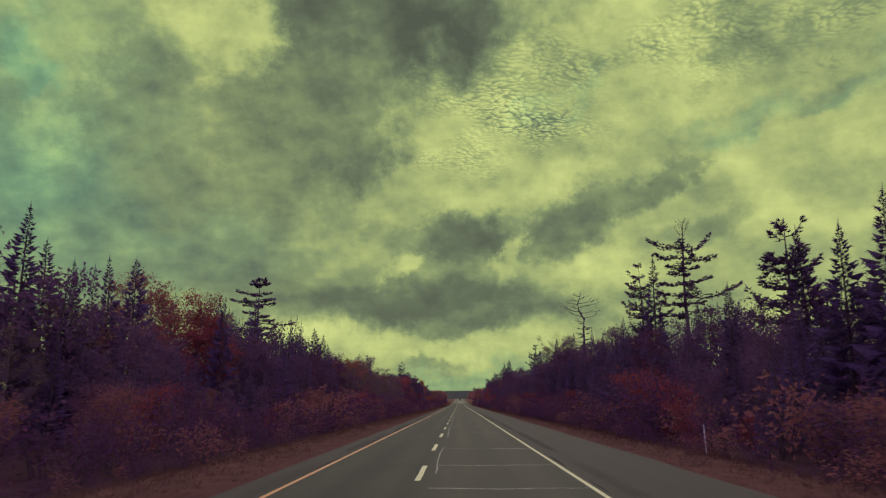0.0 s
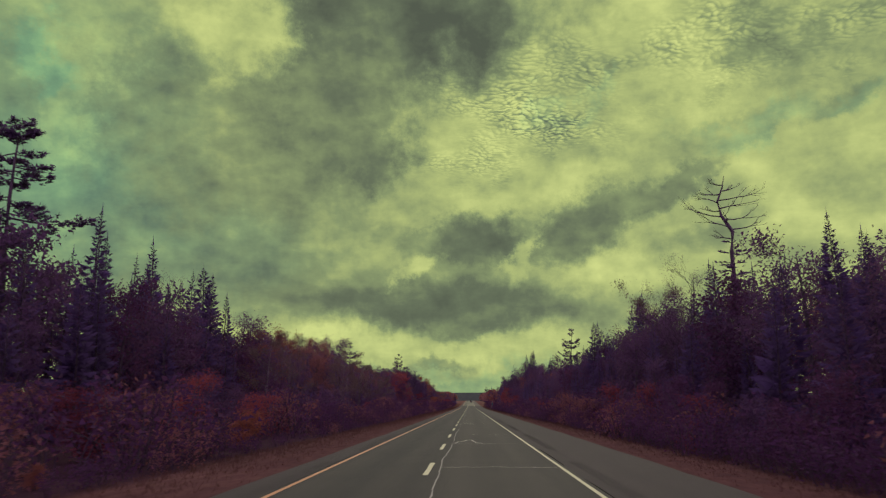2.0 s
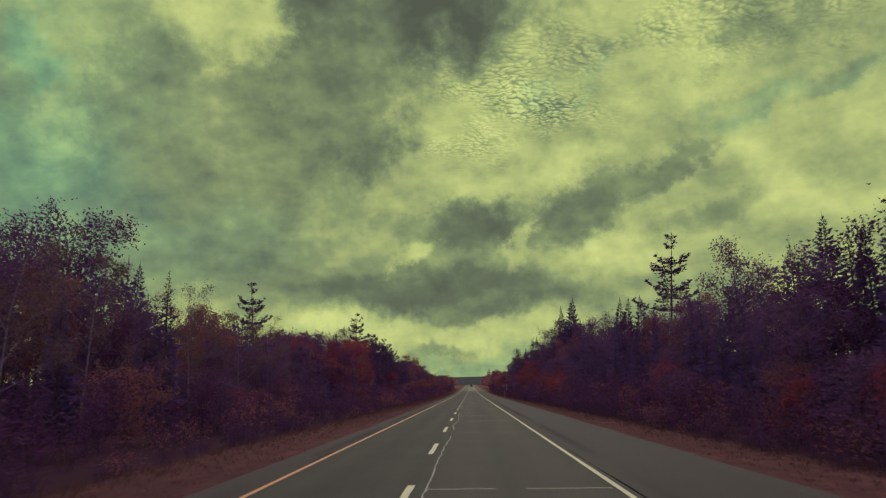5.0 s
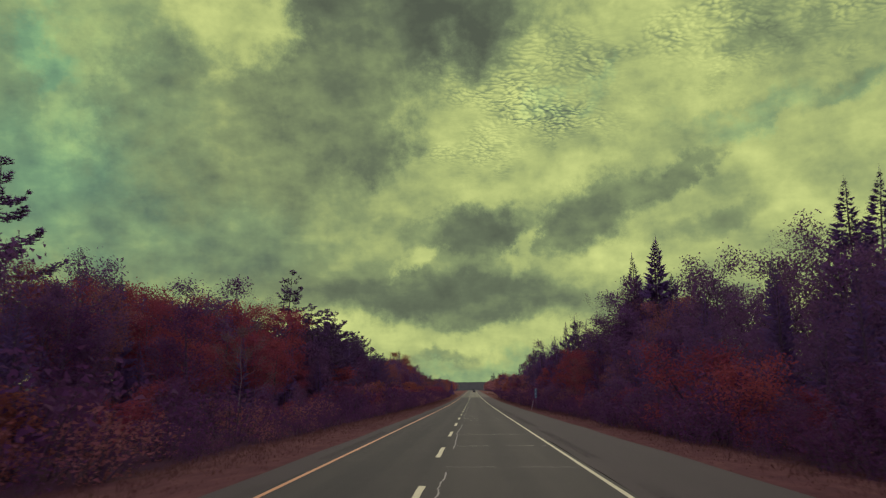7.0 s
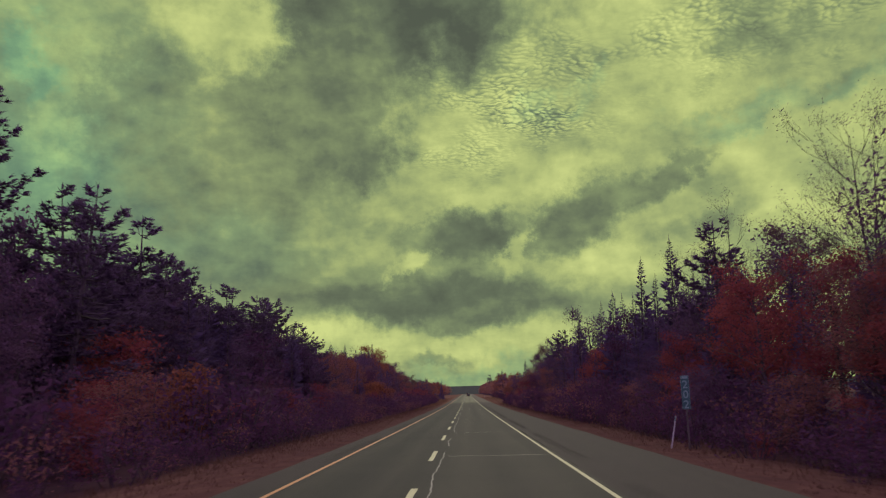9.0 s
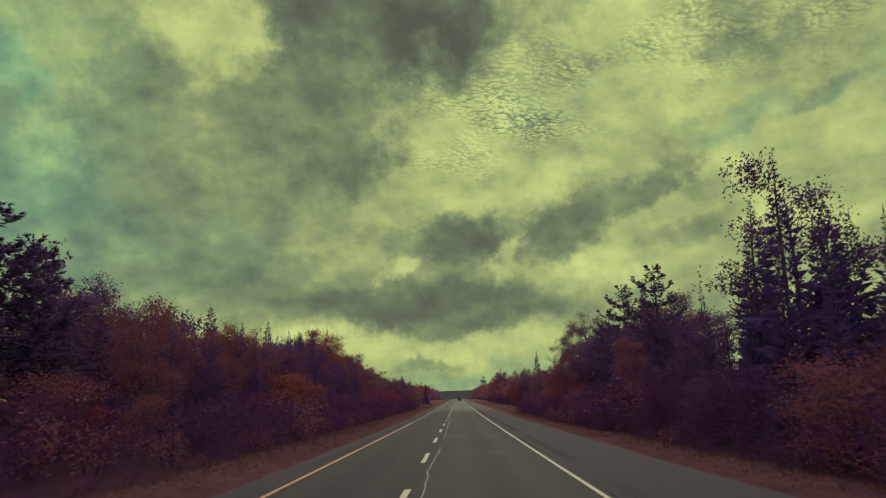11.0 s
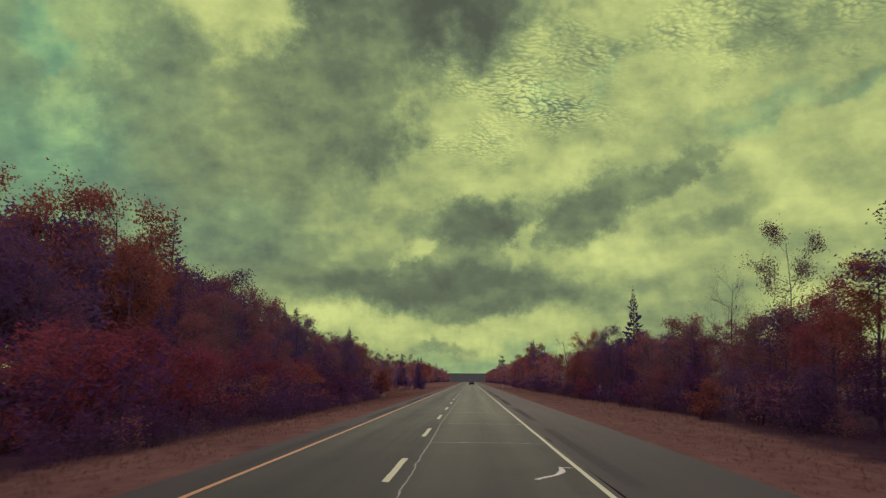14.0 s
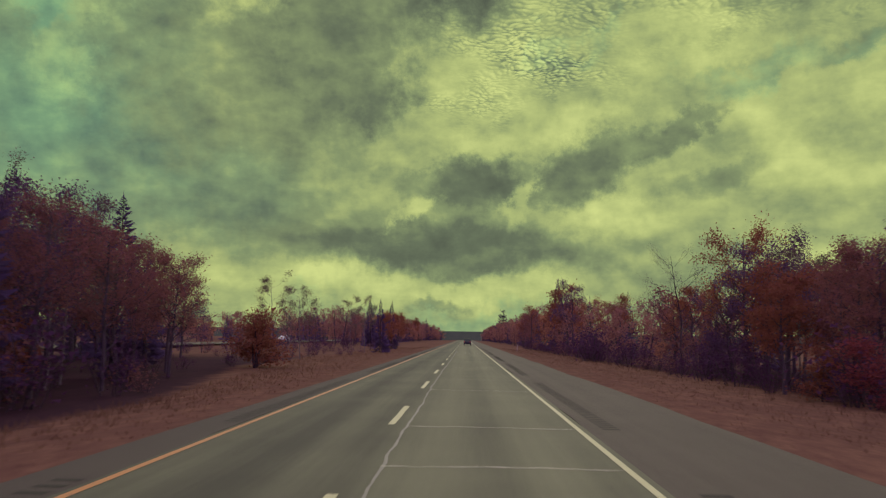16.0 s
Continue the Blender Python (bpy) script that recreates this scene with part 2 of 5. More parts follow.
def asphalt(name, dark, pale, tracks, first_tint=(0.72, 0.70, 0.72)):
    m, nt, b = material(name)
    v = where(nt)
    grain = noise_of(nt, v, 90.0, 3.0)
    stain = noise_of(nt, stretched(nt, v, 1.6, 0.035), 1.0, 7.0, 0.65)
    blot = noise_of(nt, v, 0.35, 5.0)
    f = calc(nt, "MULTIPLY_ADD", calc(nt, "SUBTRACT", grain, 0.5), 0.5, calc(nt, "MULTIPLY_ADD", stain, 0.65, calc(nt, "MULTIPLY", blot, 0.35)))
    if tracks:
        # polished wheel paths and an oily strip between them
        x = node(nt, "ShaderNodeSeparateXYZ", {0: v}).outputs[0]
        wave = calc(nt, "COSINE", calc(nt, "MULTIPLY", calc(nt, "SUBTRACT", x, 1.15), 6.2832 / 1.85))
        f = calc(nt, "MULTIPLY_ADD", wave, 0.09, f)
        side = node(nt, "ShaderNodeMapRange", {0: x, 1: -0.3, 2: 0.5, 3: -0.2, 4: 0.08}, interpolation_type="SMOOTHSTEP").outputs[0]
        f = calc(nt, "ADD", f, side)
    col = ramp(nt, f, [(0.15, dark), (0.85, pale)])
    # darker tint along the first stretch, full paler tone further on
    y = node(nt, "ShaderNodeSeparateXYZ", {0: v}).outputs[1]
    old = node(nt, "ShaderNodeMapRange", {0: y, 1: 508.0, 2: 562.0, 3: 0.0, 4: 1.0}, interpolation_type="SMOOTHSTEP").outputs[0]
    col = mixed(nt, old, mixed(nt, 1.0, col, (*first_tint, 1), "MULTIPLY"), col)
    nt.links.new(col, b.inputs["Base Color"])
    b.inputs["Roughness"].default_value = 0.85
    b.inputs["Specular IOR Level"].default_value = 0.3
    bump(nt, b, grain, 0.5, 0.01)
    return m


def paint(name, col, worn):
    m, nt, b = material(name)
    v = where(nt)
    chips = noise_of(nt, v, 14.0, 6.0, 0.7)
    f = node(nt, "ShaderNodeMapRange", {0: chips, 1: 0.56, 2: 0.66, 3: 0.0, 4: worn}).outputs[0]
    dirt = noise_of(nt, v, 1.3, 4.0)
    c = mixed(nt, calc(nt, "MULTIPLY", dirt, 0.45), (*col, 1), (col[0] * 0.55, col[1] * 0.5, col[2] * 0.5, 1))
    c = mixed(nt, f, c, (0.10, 0.09, 0.085, 1))
    nt.links.new(c, b.inputs["Base Color"])
    b.inputs["Roughness"].default_value = 0.6
    return m


def foliage(name, cols, through=0.35, rough=0.85):
    """Leaves or needles: the tone varies from tree to tree and from leaf to leaf."""
    m, nt, b = material(name)
    leaf = node(nt, "ShaderNodeNewGeometry").outputs["Random Per Island"]
    tree = node(nt, "ShaderNodeObjectInfo").outputs["Random"]
    spot = noise_of(nt, where(nt), 0.45, 3.0)
    grove = noise_of(nt, node(nt, "ShaderNodeNewGeometry").outputs["Position"], 0.16, 2.0)
    f = calc(nt, "MULTIPLY_ADD", leaf, 0.2, calc(nt, "MULTIPLY_ADD", tree, 0.25, calc(nt, "MULTIPLY_ADD", spot, 0.36, calc(nt, "MULTIPLY_ADD", grove, 0.5, -0.16))))
    n = len(cols)
    col = ramp(nt, f, [(0.1 + 0.8 * i / (n - 1), c) for i, c in enumerate(cols)])
    nt.links.new(col, b.inputs["Base Color"])
    b.inputs["Roughness"].default_value = rough
    b.inputs["Specular IOR Level"].default_value = 0.08
    # leaves lie every way: light them partly as the mass of the crown
    geo = node(nt, "ShaderNodeNewGeometry").outputs["Normal"]
    half = node(nt, "ShaderNodeVectorMath", {0: geo, 1: (0.55, 0.55, 0.55), 2: (0.0, 0.0, 0.28)}, operation="MULTIPLY_ADD").outputs[0]
    lie_of = node(nt, "ShaderNodeVectorMath", {0: half}, operation="NORMALIZE").outputs[0]
    nt.links.new(lie_of, b.inputs["Normal"])
    tr = node(nt, "ShaderNodeBsdfTranslucent", {0: col, "Normal": lie_of})
    mx = node(nt, "ShaderNodeMixShader", {0: through, 1: b.outputs[0], 2: tr.outputs[0]})
    nt.links.new(mx.outputs[0], nt.nodes["Material Output"].inputs[0])
    return m


def bark(name, dark, pale, band=1.0):
    m, nt, b = material(name)
    v = stretched(nt, where(nt), 6.0, 6.0, band)
    f = noise_of(nt, v, 1.6, 6.0, 0.65)
    nt.links.new(ramp(nt, f, [(0.3, dark), (0.7, pale)]), b.inputs["Base Color"])
    b.inputs["Roughness"].default_value = 0.9
    bump(nt, b, f, 0.6, 0.03)
    return m


def plain(name, col, rough=0.5, metal=0.0, vary=0.12):
    m, nt, b = material(name)
    f = noise_of(nt, where(nt), 5.0, 5.0)
    c = mixed(nt, f, (*[x * (1 - vary) for x in col], 1), (*[x * (1 + vary) for x in col], 1))
    nt.links.new(c, b.inputs["Base Color"])
    b.inputs["Roughness"].default_value, b.inputs["Metallic"].default_value = rough, metal
    return m


def verge():
    """Dry grass soil beside the road; leaf litter under the trees, darkened in colour for their shade."""
    m, nt, b = material("verge_and_forest_floor")
    v = where(nt)
    f = calc(nt, "MULTIPLY_ADD", noise_of(nt, stretched(nt, v, 1.5, 0.6), 1.2, 9.0, 0.7), 0.7, calc(nt, "MULTIPLY", noise_of(nt, v, 0.1, 4.0), 0.3))
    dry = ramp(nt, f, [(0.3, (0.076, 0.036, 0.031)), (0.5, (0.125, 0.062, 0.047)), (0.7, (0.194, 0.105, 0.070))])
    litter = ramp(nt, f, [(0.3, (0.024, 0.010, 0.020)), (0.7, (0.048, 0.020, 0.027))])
    x = node(nt, "ShaderNodeSeparateXYZ", {0: v}).outputs[0]
    y = node(nt, "ShaderNodeSeparateXYZ", {0: v}).outputs[1]
    wide = node(nt, "ShaderNodeMapRange", {0: y, 1: 500.0, 2: 560.0, 3: 0.0, 4: 6.0}).outputs[0]
    field = node(nt, "ShaderNodeMapRange", {0: y, 1: 600.0, 2: 630.0, 3: 0.0, 4: 6.0}).outputs[0]
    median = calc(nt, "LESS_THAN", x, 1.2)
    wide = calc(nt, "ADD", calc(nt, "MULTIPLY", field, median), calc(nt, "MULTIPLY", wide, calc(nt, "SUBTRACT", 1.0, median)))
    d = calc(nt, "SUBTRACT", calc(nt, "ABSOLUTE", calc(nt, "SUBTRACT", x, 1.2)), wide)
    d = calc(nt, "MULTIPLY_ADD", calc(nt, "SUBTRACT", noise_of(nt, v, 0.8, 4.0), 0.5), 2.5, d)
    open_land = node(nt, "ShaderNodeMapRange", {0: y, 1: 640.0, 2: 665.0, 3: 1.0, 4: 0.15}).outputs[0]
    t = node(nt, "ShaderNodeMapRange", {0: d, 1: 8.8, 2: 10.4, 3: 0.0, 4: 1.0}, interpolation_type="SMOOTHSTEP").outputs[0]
    # russet first stretch, darkened in colour for tree shade; paler hay further on
    pale = node(nt, "ShaderNodeMapRange", {0: y, 1: 440.0, 2: 550.0, 3: 0.0, 4: 1.0}, interpolation_type="SMOOTHSTEP").outputs[0]
    dry = mixed(nt, pale, mixed(nt, 1.0, dry, (0.62, 0.56, 0.70, 1), "MULTIPLY"), dry)
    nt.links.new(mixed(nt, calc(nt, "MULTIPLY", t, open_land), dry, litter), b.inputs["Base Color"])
    b.inputs["Roughness"].default_value = 1.0
    b.inputs["Specular IOR Level"].default_value = 0.03
    bump(nt, b, f, 0.5, 0.05)
    return m


def earth(name, cols, scale):
    m, nt, b = material(name)
    v = where(nt)
    f = calc(nt, "MULTIPLY_ADD", noise_of(nt, v, scale, 8.0, 0.65), 0.6, calc(nt, "MULTIPLY", noise_of(nt, v, scale * 0.08, 4.0), 0.4))
    n = len(cols)
    nt.links.new(ramp(nt, f, [(0.28 + 0.44 * i / (n - 1), c) for i, c in enumerate(cols)]), b.inputs["Base Color"])
    b.inputs["Roughness"].default_value = 0.95
    bump(nt, b, f, 0.8, 0.08)
    return m


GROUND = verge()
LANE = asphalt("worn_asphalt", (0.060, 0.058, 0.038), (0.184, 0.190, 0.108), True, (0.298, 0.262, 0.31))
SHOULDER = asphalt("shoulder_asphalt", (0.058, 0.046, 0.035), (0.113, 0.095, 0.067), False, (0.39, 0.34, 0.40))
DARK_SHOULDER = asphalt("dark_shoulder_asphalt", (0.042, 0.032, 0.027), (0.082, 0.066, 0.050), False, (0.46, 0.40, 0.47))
WHITE_PAINT = paint("white_road_paint", (0.50, 0.49, 0.25), 0.8)
YELLOW_PAINT = paint("yellow_road_paint", (0.50, 0.22, 0.07), 0.7)
SEALANT = paint("crack_sealant", (0.52, 0.49, 0.37), 0.4)
SEALANT_DIM = paint("faded_crack_sealant", (0.20, 0.185, 0.145), 0.6)
# near-black: the shade inside the grooves is painted onto slightly raised bars
SHADED_GROOVE = asphalt("shaded_rumble_asphalt", (0.020, 0.016, 0.013), (0.042, 0.036, 0.026), False, (0.92, 0.80, 0.93))
# GRASS is HAY darkened alike for the tree-shaded first stretch
HAY = foliage("pale_dry_grass", [(0.095, 0.048, 0.036), (0.155, 0.082, 0.055), (0.23, 0.132, 0.082)], 0.6, 0.8)
GRASS = foliage("dry_russet_grass", [(0.060, 0.026, 0.026), (0.100, 0.047, 0.039), (0.15, 0.080, 0.057)], 0.6, 0.8)
SPRUCE = foliage("dark_spruce_needles", [(0.082, 0.050, 0.122), (0.108, 0.067, 0.150), (0.132, 0.086, 0.160)], 0.5)
PINE = foliage("dark_pine_needles", [(0.088, 0.051, 0.112), (0.116, 0.070, 0.136), (0.142, 0.090, 0.146)], 0.5)
MAPLE = foliage("red_maple_leaves", [(0.105, 0.027, 0.052), (0.215, 0.050, 0.060), (0.37, 0.097, 0.084)], 0.5)
RUSSET = foliage("russet_leaves", [(0.145, 0.062, 0.080), (0.222, 0.092, 0.088), (0.33, 0.136, 0.098)], 0.5)
ORANGE = foliage("orange_leaves", [(0.150, 0.052, 0.046), (0.25, 0.088, 0.056), (0.38, 0.140, 0.070)], 0.5)
# paler leaves for distant trees: the air haze is put into their colour
HAZED_RUSSET = foliage("hazed_russet_leaves", [(0.21, 0.10, 0.11), (0.31, 0.145, 0.125), (0.42, 0.19, 0.125)], 0.5)
HAZED_ORANGE = foliage("hazed_orange_leaves", [(0.26, 0.11, 0.09), (0.38, 0.16, 0.10), (0.52, 0.23, 0.11)], 0.5)
DULL = foliage("dull_plum_leaves", [(0.092, 0.046, 0.108), (0.122, 0.062, 0.120), (0.165, 0.083, 0.122)], 0.5)
PALE = foliage("pale_thin_leaves", [(0.10, 0.062, 0.062), (0.14, 0.09, 0.08), (0.19, 0.125, 0.10)], 0.45)
BRUSH = foliage("brushwood_leaves", [(0.064, 0.027, 0.078), (0.092, 0.036, 0.082), (0.148, 0.054, 0.080)], 0.5)
BARK = bark("grey_brown_bark", (0.035, 0.020, 0.034), (0.085, 0.055, 0.066))
TWIG = bark("dark_twig_bark", (0.030, 0.014, 0.026), (0.060, 0.030, 0.044))
BIRCH_BARK = bark("pale_birch_bark", (0.07, 0.05, 0.055), (0.22, 0.175, 0.17), 14.0)


# ---- meshes ----
def mesh_ob(name, verts, faces, mat, parent=None, label=""):
    me = bpy.data.meshes.new(name)
    me.from_pydata([tuple(v) for v in verts], [], faces)
    me.materials.append(mat)
    ob = new(name, me)
    if parent:
        ob.parent = parent
    return tagged(ob, label=label)


def part(name, bm, mat, parent, label=""):
    me = bpy.data.meshes.new(name)
    bm.to_mesh(me)
    bm.free()
    me.materials.append(mat)
    ob = new(name, me)
    ob.parent = parent
    return tagged(ob, label=label)


def box(bm, c, s, bevel=0.0, m=None):
    r = bmesh.ops.create_cube(bm, size=1.0, matrix=(m or Matrix()) @ Matrix.Translation(c) @ Matrix.Diagonal((*s, 1)))
    if bevel:
        es = list({e for v in r["verts"] for e in v.link_edges})
        bmesh.ops.bevel(bm, geom=es, offset=bevel, segments=2, affect="EDGES", profile=0.6)


class Soup:
    """Loose triangles, quads and tapered tubes gathered into one mesh."""

    def __init__(self):
        self.v, self.f = [], []

    def face(self, *pts):
        n = len(self.v)
        self.v.extend(pts)
        self.f.append(tuple(range(n, n + len(pts))))

    def tube(self, pts, radii, sides=5):
        n0 = len(self.v)
        for i, p in enumerate(pts):
            a = pts[min(i + 1, len(pts) - 1)] - pts[max(i - 1, 0)]
            q = a.to_track_quat("Z", "Y")
            for k in range(sides):
                t = 2 * math.pi * k / sides
                self.v.append(p + q @ Vector((math.cos(t) * radii[i], math.sin(t) * radii[i], 0)))
        for i in range(len(pts) - 1):
            for k in range(sides):
                a, b = n0 + i * sides + k, n0 + i * sides + (k + 1) % sides
                self.f.append((a, b, b + sides, a + sides))

    def leaf(self, rng, p, size):
        d = Vector((rng.gauss(0, 1), rng.gauss(0, 1), rng.gauss(0, 0.7))).normalized()
        u = d.orthogonal().normalized()
        u = Matrix.Rotation(rng.uniform(0, 6.3), 3, d) @ u
        w = d.cross(u)
        s = size * rng.uniform(0.6, 1.3)
        self.face(p - u * s * 0.5 + w * s * 0.4, p + u * s * 0.75 + d * s * 0.12, p - u * s * 0.5 - w * s * 0.4)

    def make(self, name, mat, parent, label=""):
        return mesh_ob(name, self.v, self.f, mat, parent, label)


def strip(name, x0, x1, y0, y1, lift, mat, step=8.0, skirt=0.0, wave=0.0):
    n = max(1, int((y1 - y0) / step))
    v, f = [], []
    for i in range(n + 1):
        y = y0 + (y1 - y0) * i / n
        z = rise(y) + lift
        j = wave * noise.noise((y * 0.21, x0, 0)), wave * noise.noise((y * 0.17, x1 + 50, 0))
        v += [(x0 + j[0], y, z - skirt), (x0 + j[0], y, z), (x1 + j[1], y, z), (x1 + j[1], y, z - skirt)]
        if i:
            a = 4 * i - 4
            f += [(a + 1, a + 2, a + 6, a + 5)] + ([(a, a + 1, a + 5, a + 4), (a + 2, a + 3, a + 7, a + 6)] if skirt else [])
    return mesh_ob(name, v, f, mat)


# ---- ground and road ----
def lie(x, y):
    """Height of the ground beside the road."""
    d = max(-4.4 - x, x - 7.6, 0.0)
    drop = -0.05 - 0.30 * min(1.0, max(0.0, d - 1.5) / 3.5)
    roll = 0.35 * noise.noise((x * 0.03, y * 0.02, 3.0)) * min(1.0, max(0.0, d - 3.0) / 12.0)
    return rise(y) + drop + roll


def ground():
    xs = [-2600, -1400, -700, -350, -180, -100, -70, -50, -40, -32, -26, -20, -16, -12, -10, -8.5, -7, -6, -5, -4.3, 0, 4, 7.4, 8.4, 9.4, 10.5, 12, 14, 17, 20, 25, 32, 40, 50, 70, 100, 180, 350, 700, 1400, 2600]
    ys = [-400, -200, -100] + [-60 + 8 * i for i in range(152)] + [1180, 1250, 1400, 1700, 2200, 2900, 3800]
    v = [(x, y, lie(x, y)) for y in ys for x in xs]
    n = len(xs)
    f = [(j * n + i, j * n + i + 1, (j + 1) * n + i + 1, (j + 1) * n + i) for j in range(len(ys) - 1) for i in range(n - 1)]
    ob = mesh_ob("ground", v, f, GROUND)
    for p in ob.data.polygons:
        p.use_smooth = True
    tagged(ob, "dry russet verge and forest floor", "ground", kind="structure")


ground()
END = 1180
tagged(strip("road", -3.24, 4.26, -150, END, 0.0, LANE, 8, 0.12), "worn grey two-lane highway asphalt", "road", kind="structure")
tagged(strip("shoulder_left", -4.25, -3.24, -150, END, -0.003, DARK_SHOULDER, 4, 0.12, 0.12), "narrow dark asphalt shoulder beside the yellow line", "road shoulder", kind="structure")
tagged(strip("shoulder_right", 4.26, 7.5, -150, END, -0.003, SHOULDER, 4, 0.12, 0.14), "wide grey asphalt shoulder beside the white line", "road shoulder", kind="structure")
tagged(strip("edge_line_yellow", YELLOW - 0.06, YELLOW + 0.06, -150, END, 0.005, YELLOW_PAINT, 3, 0, 0.012), "worn yellow painted edge line", "road marking", kind="structure")
tagged(strip("edge_line_white", WHITE - 0.056, WHITE + 0.056, -150, END, 0.005, WHITE_PAINT, 3, 0, 0.012), "worn white painted edge line", "road marking", kind="structure")
tagged(strip("far_carriageway", -52, -42, 560, END, 0.05, SHOULDER, 20, 0.1), "grey asphalt of the opposite carriageway", "road", kind="structure")


def dashes():
    v, f = [], []
    n = 8
    rng = random.Random(4)
    for i in range(n + 1):
        y = -4.57 + 4.57 * i / n
        v += [(-0.075 + rng.uniform(-0.008, 0.008), y, 0), (0.075 + rng.uniform(-0.008, 0.008), y, 0)]
        if i:
            f.append((2 * i - 2, 2 * i - 1, 2 * i + 1, 2 * i))
    me = bpy.data.meshes.new("lane_dash")
    me.from_pydata(v, [], f)
    me.materials.append(WHITE_PAINT)
    for i in range(-6, 94):
        y = 0.12 + i * CYCLE
        ob = new("lane_dash", me)
        slope = (rise(y) - rise(y - 4.57)) / 4.57
        ob.matrix_world = pose(0, y, rise(y) + 0.006, math.degrees(math.atan(slope)))
        tagged(ob, "worn white painted lane dash on asphalt", "road marking", "lane dashes along the road")


dashes()


def crack(pts, width, mat, name="sealed_crack", rough=0.05, seed=0):
    """A wandering ribbon of sealant along the points."""
    rng = random.Random(seed)
    v, f = [], []
    line = []
    for (ax, ay), (bx, by) in zip(pts, pts[1:]):
        k = max(2, int(math.hypot(bx - ax, by - ay) / 0.22))
        line += [(ax + (bx - ax) * i / k, ay + (by - ay) * i / k) for i in range(k)]
    line.append(pts[-1])
    drift = 0.0
    for i, (x, y) in enumerate(line):
        ax, ay = line[max(i - 1, 0)]
        bx, by = line[min(i + 1, len(line) - 1)]
        d = math.hypot(bx - ax, by - ay) or 1.0
        nx, ny = -(by - ay) / d, (bx - ax) / d
        drift = drift * 0.85 + rng.gauss(0, rough)
        w = width * rng.uniform(0.3, 0.7)
        for s in (-w, w):
            px, py = x + nx * (drift + s), y + ny * (drift + s)
            v.append((px, py, rise(py) + 0.004))
        if i:
            f.append((2 * i - 2, 2 * i - 1, 2 * i + 1, 2 * i))
    return tagged(mesh_ob(name, v, f, mat), "pale sealed crack wandering across the asphalt", "road crack", "sealed cracks in the road")


def cracks():
    rng = random.Random(11)
    known = [18.2, 24.7, 33.1, 110.5, 121.7, 182.4, 194.5, 281.2, 289.9, 309.9, 314.9, 321.8, 368.6, 459.4, 506.3, 552.2, 565.2, 573.2, 580.6, 587.4, 592.6, 604.5]
    rows = list(known)
    y = -10.0
    while y < 720:
        y += rng.uniform(8, 15)
        if all(abs(y - k) > 7 for k in known):
            rows.append(y)
    for i, y in enumerate(sorted(rows)):
        mat = SEALANT if y in known or rng.random() < 0.4 else SEALANT_DIM
        k = rng.uniform(-0.3, 0.3)
        if rng.random() < 0.5 and not (y in known and y > 540):
            crack([(0.35, y), (1.7, y + k * 0.4)], 0.045, mat, seed=i, rough=0.02)
            crack([(2.3, y + k * 0.5), (3.95, y + k)], 0.045, mat, seed=i + 500, rough=0.02)
        else:
            crack([(0.35, y), (2.1, y + k), (4.0, y + k * 0.5)], 0.045, mat, seed=i, rough=0.02)
    # the lane joint, open in long stretches
    y = -20.0
    i = 0
    while y < 740:
        n = rng.uniform(6, 26) if y < 420 else rng.uniform(40, 90)
        crack([(0.42, y), (0.30, y + n / 2), (0.40, y + n)], 0.034 if y < 530 else 0.045, SEALANT_DIM, seed=900 + i, rough=0.012)
        y += n + (rng.uniform(2, 12) if y < 420 else rng.uniform(0.5, 2))
        i += 1
    crack([(0.5, 111.0), (1.3, 114.5), (1.5, 112.2), (1.75, 110.6)], 0.06, SEALANT, seed=31)
    crack([(0.5, 151.5), (1.5, 149.0), (3.6, 149.6)], 0.06, SEALANT, seed=32)
    crack([(2.9, 520.5), (3.3, 521.5), (3.6, 523.0), (4.0, 522.8)], 0.11, SEALANT, seed=33)


cracks()


def rumble(name, x0, x1, label):
    s = Soup()
    y = -20.0
    while y < 720:
        if (y - 568.2) % 24.38 < 17.6:
            z = rise(y)
            a, b, h = y, y + 0.20, 0.003
            p = [Vector((x, yy, z + k)) for x in (x0, x1) for yy, k in ((a, 0.001), (a + 0.04, h), (b - 0.04, h), (b, 0.001))]
            s.face(p[0], p[4], p[5], p[1])
            s.face(p[1], p[5], p[6], p[2])
            s.face(p[2], p[6], p[7], p[3])
        y += 0.42
    tagged(s.make(name, SHADED_GROOVE, None), label, "rumble strip", kind="stuff")


rumble("rumble_strip", 4.62, 5.02, "row of grooves milled into the wide shoulder")
rumble("rumble_strip", -3.74, -3.36, "row of grooves milled into the narrow shoulder")


# ---- trees ----
def thing(name, label, category, group=""):
    return tagged(new(name), label, category, group)


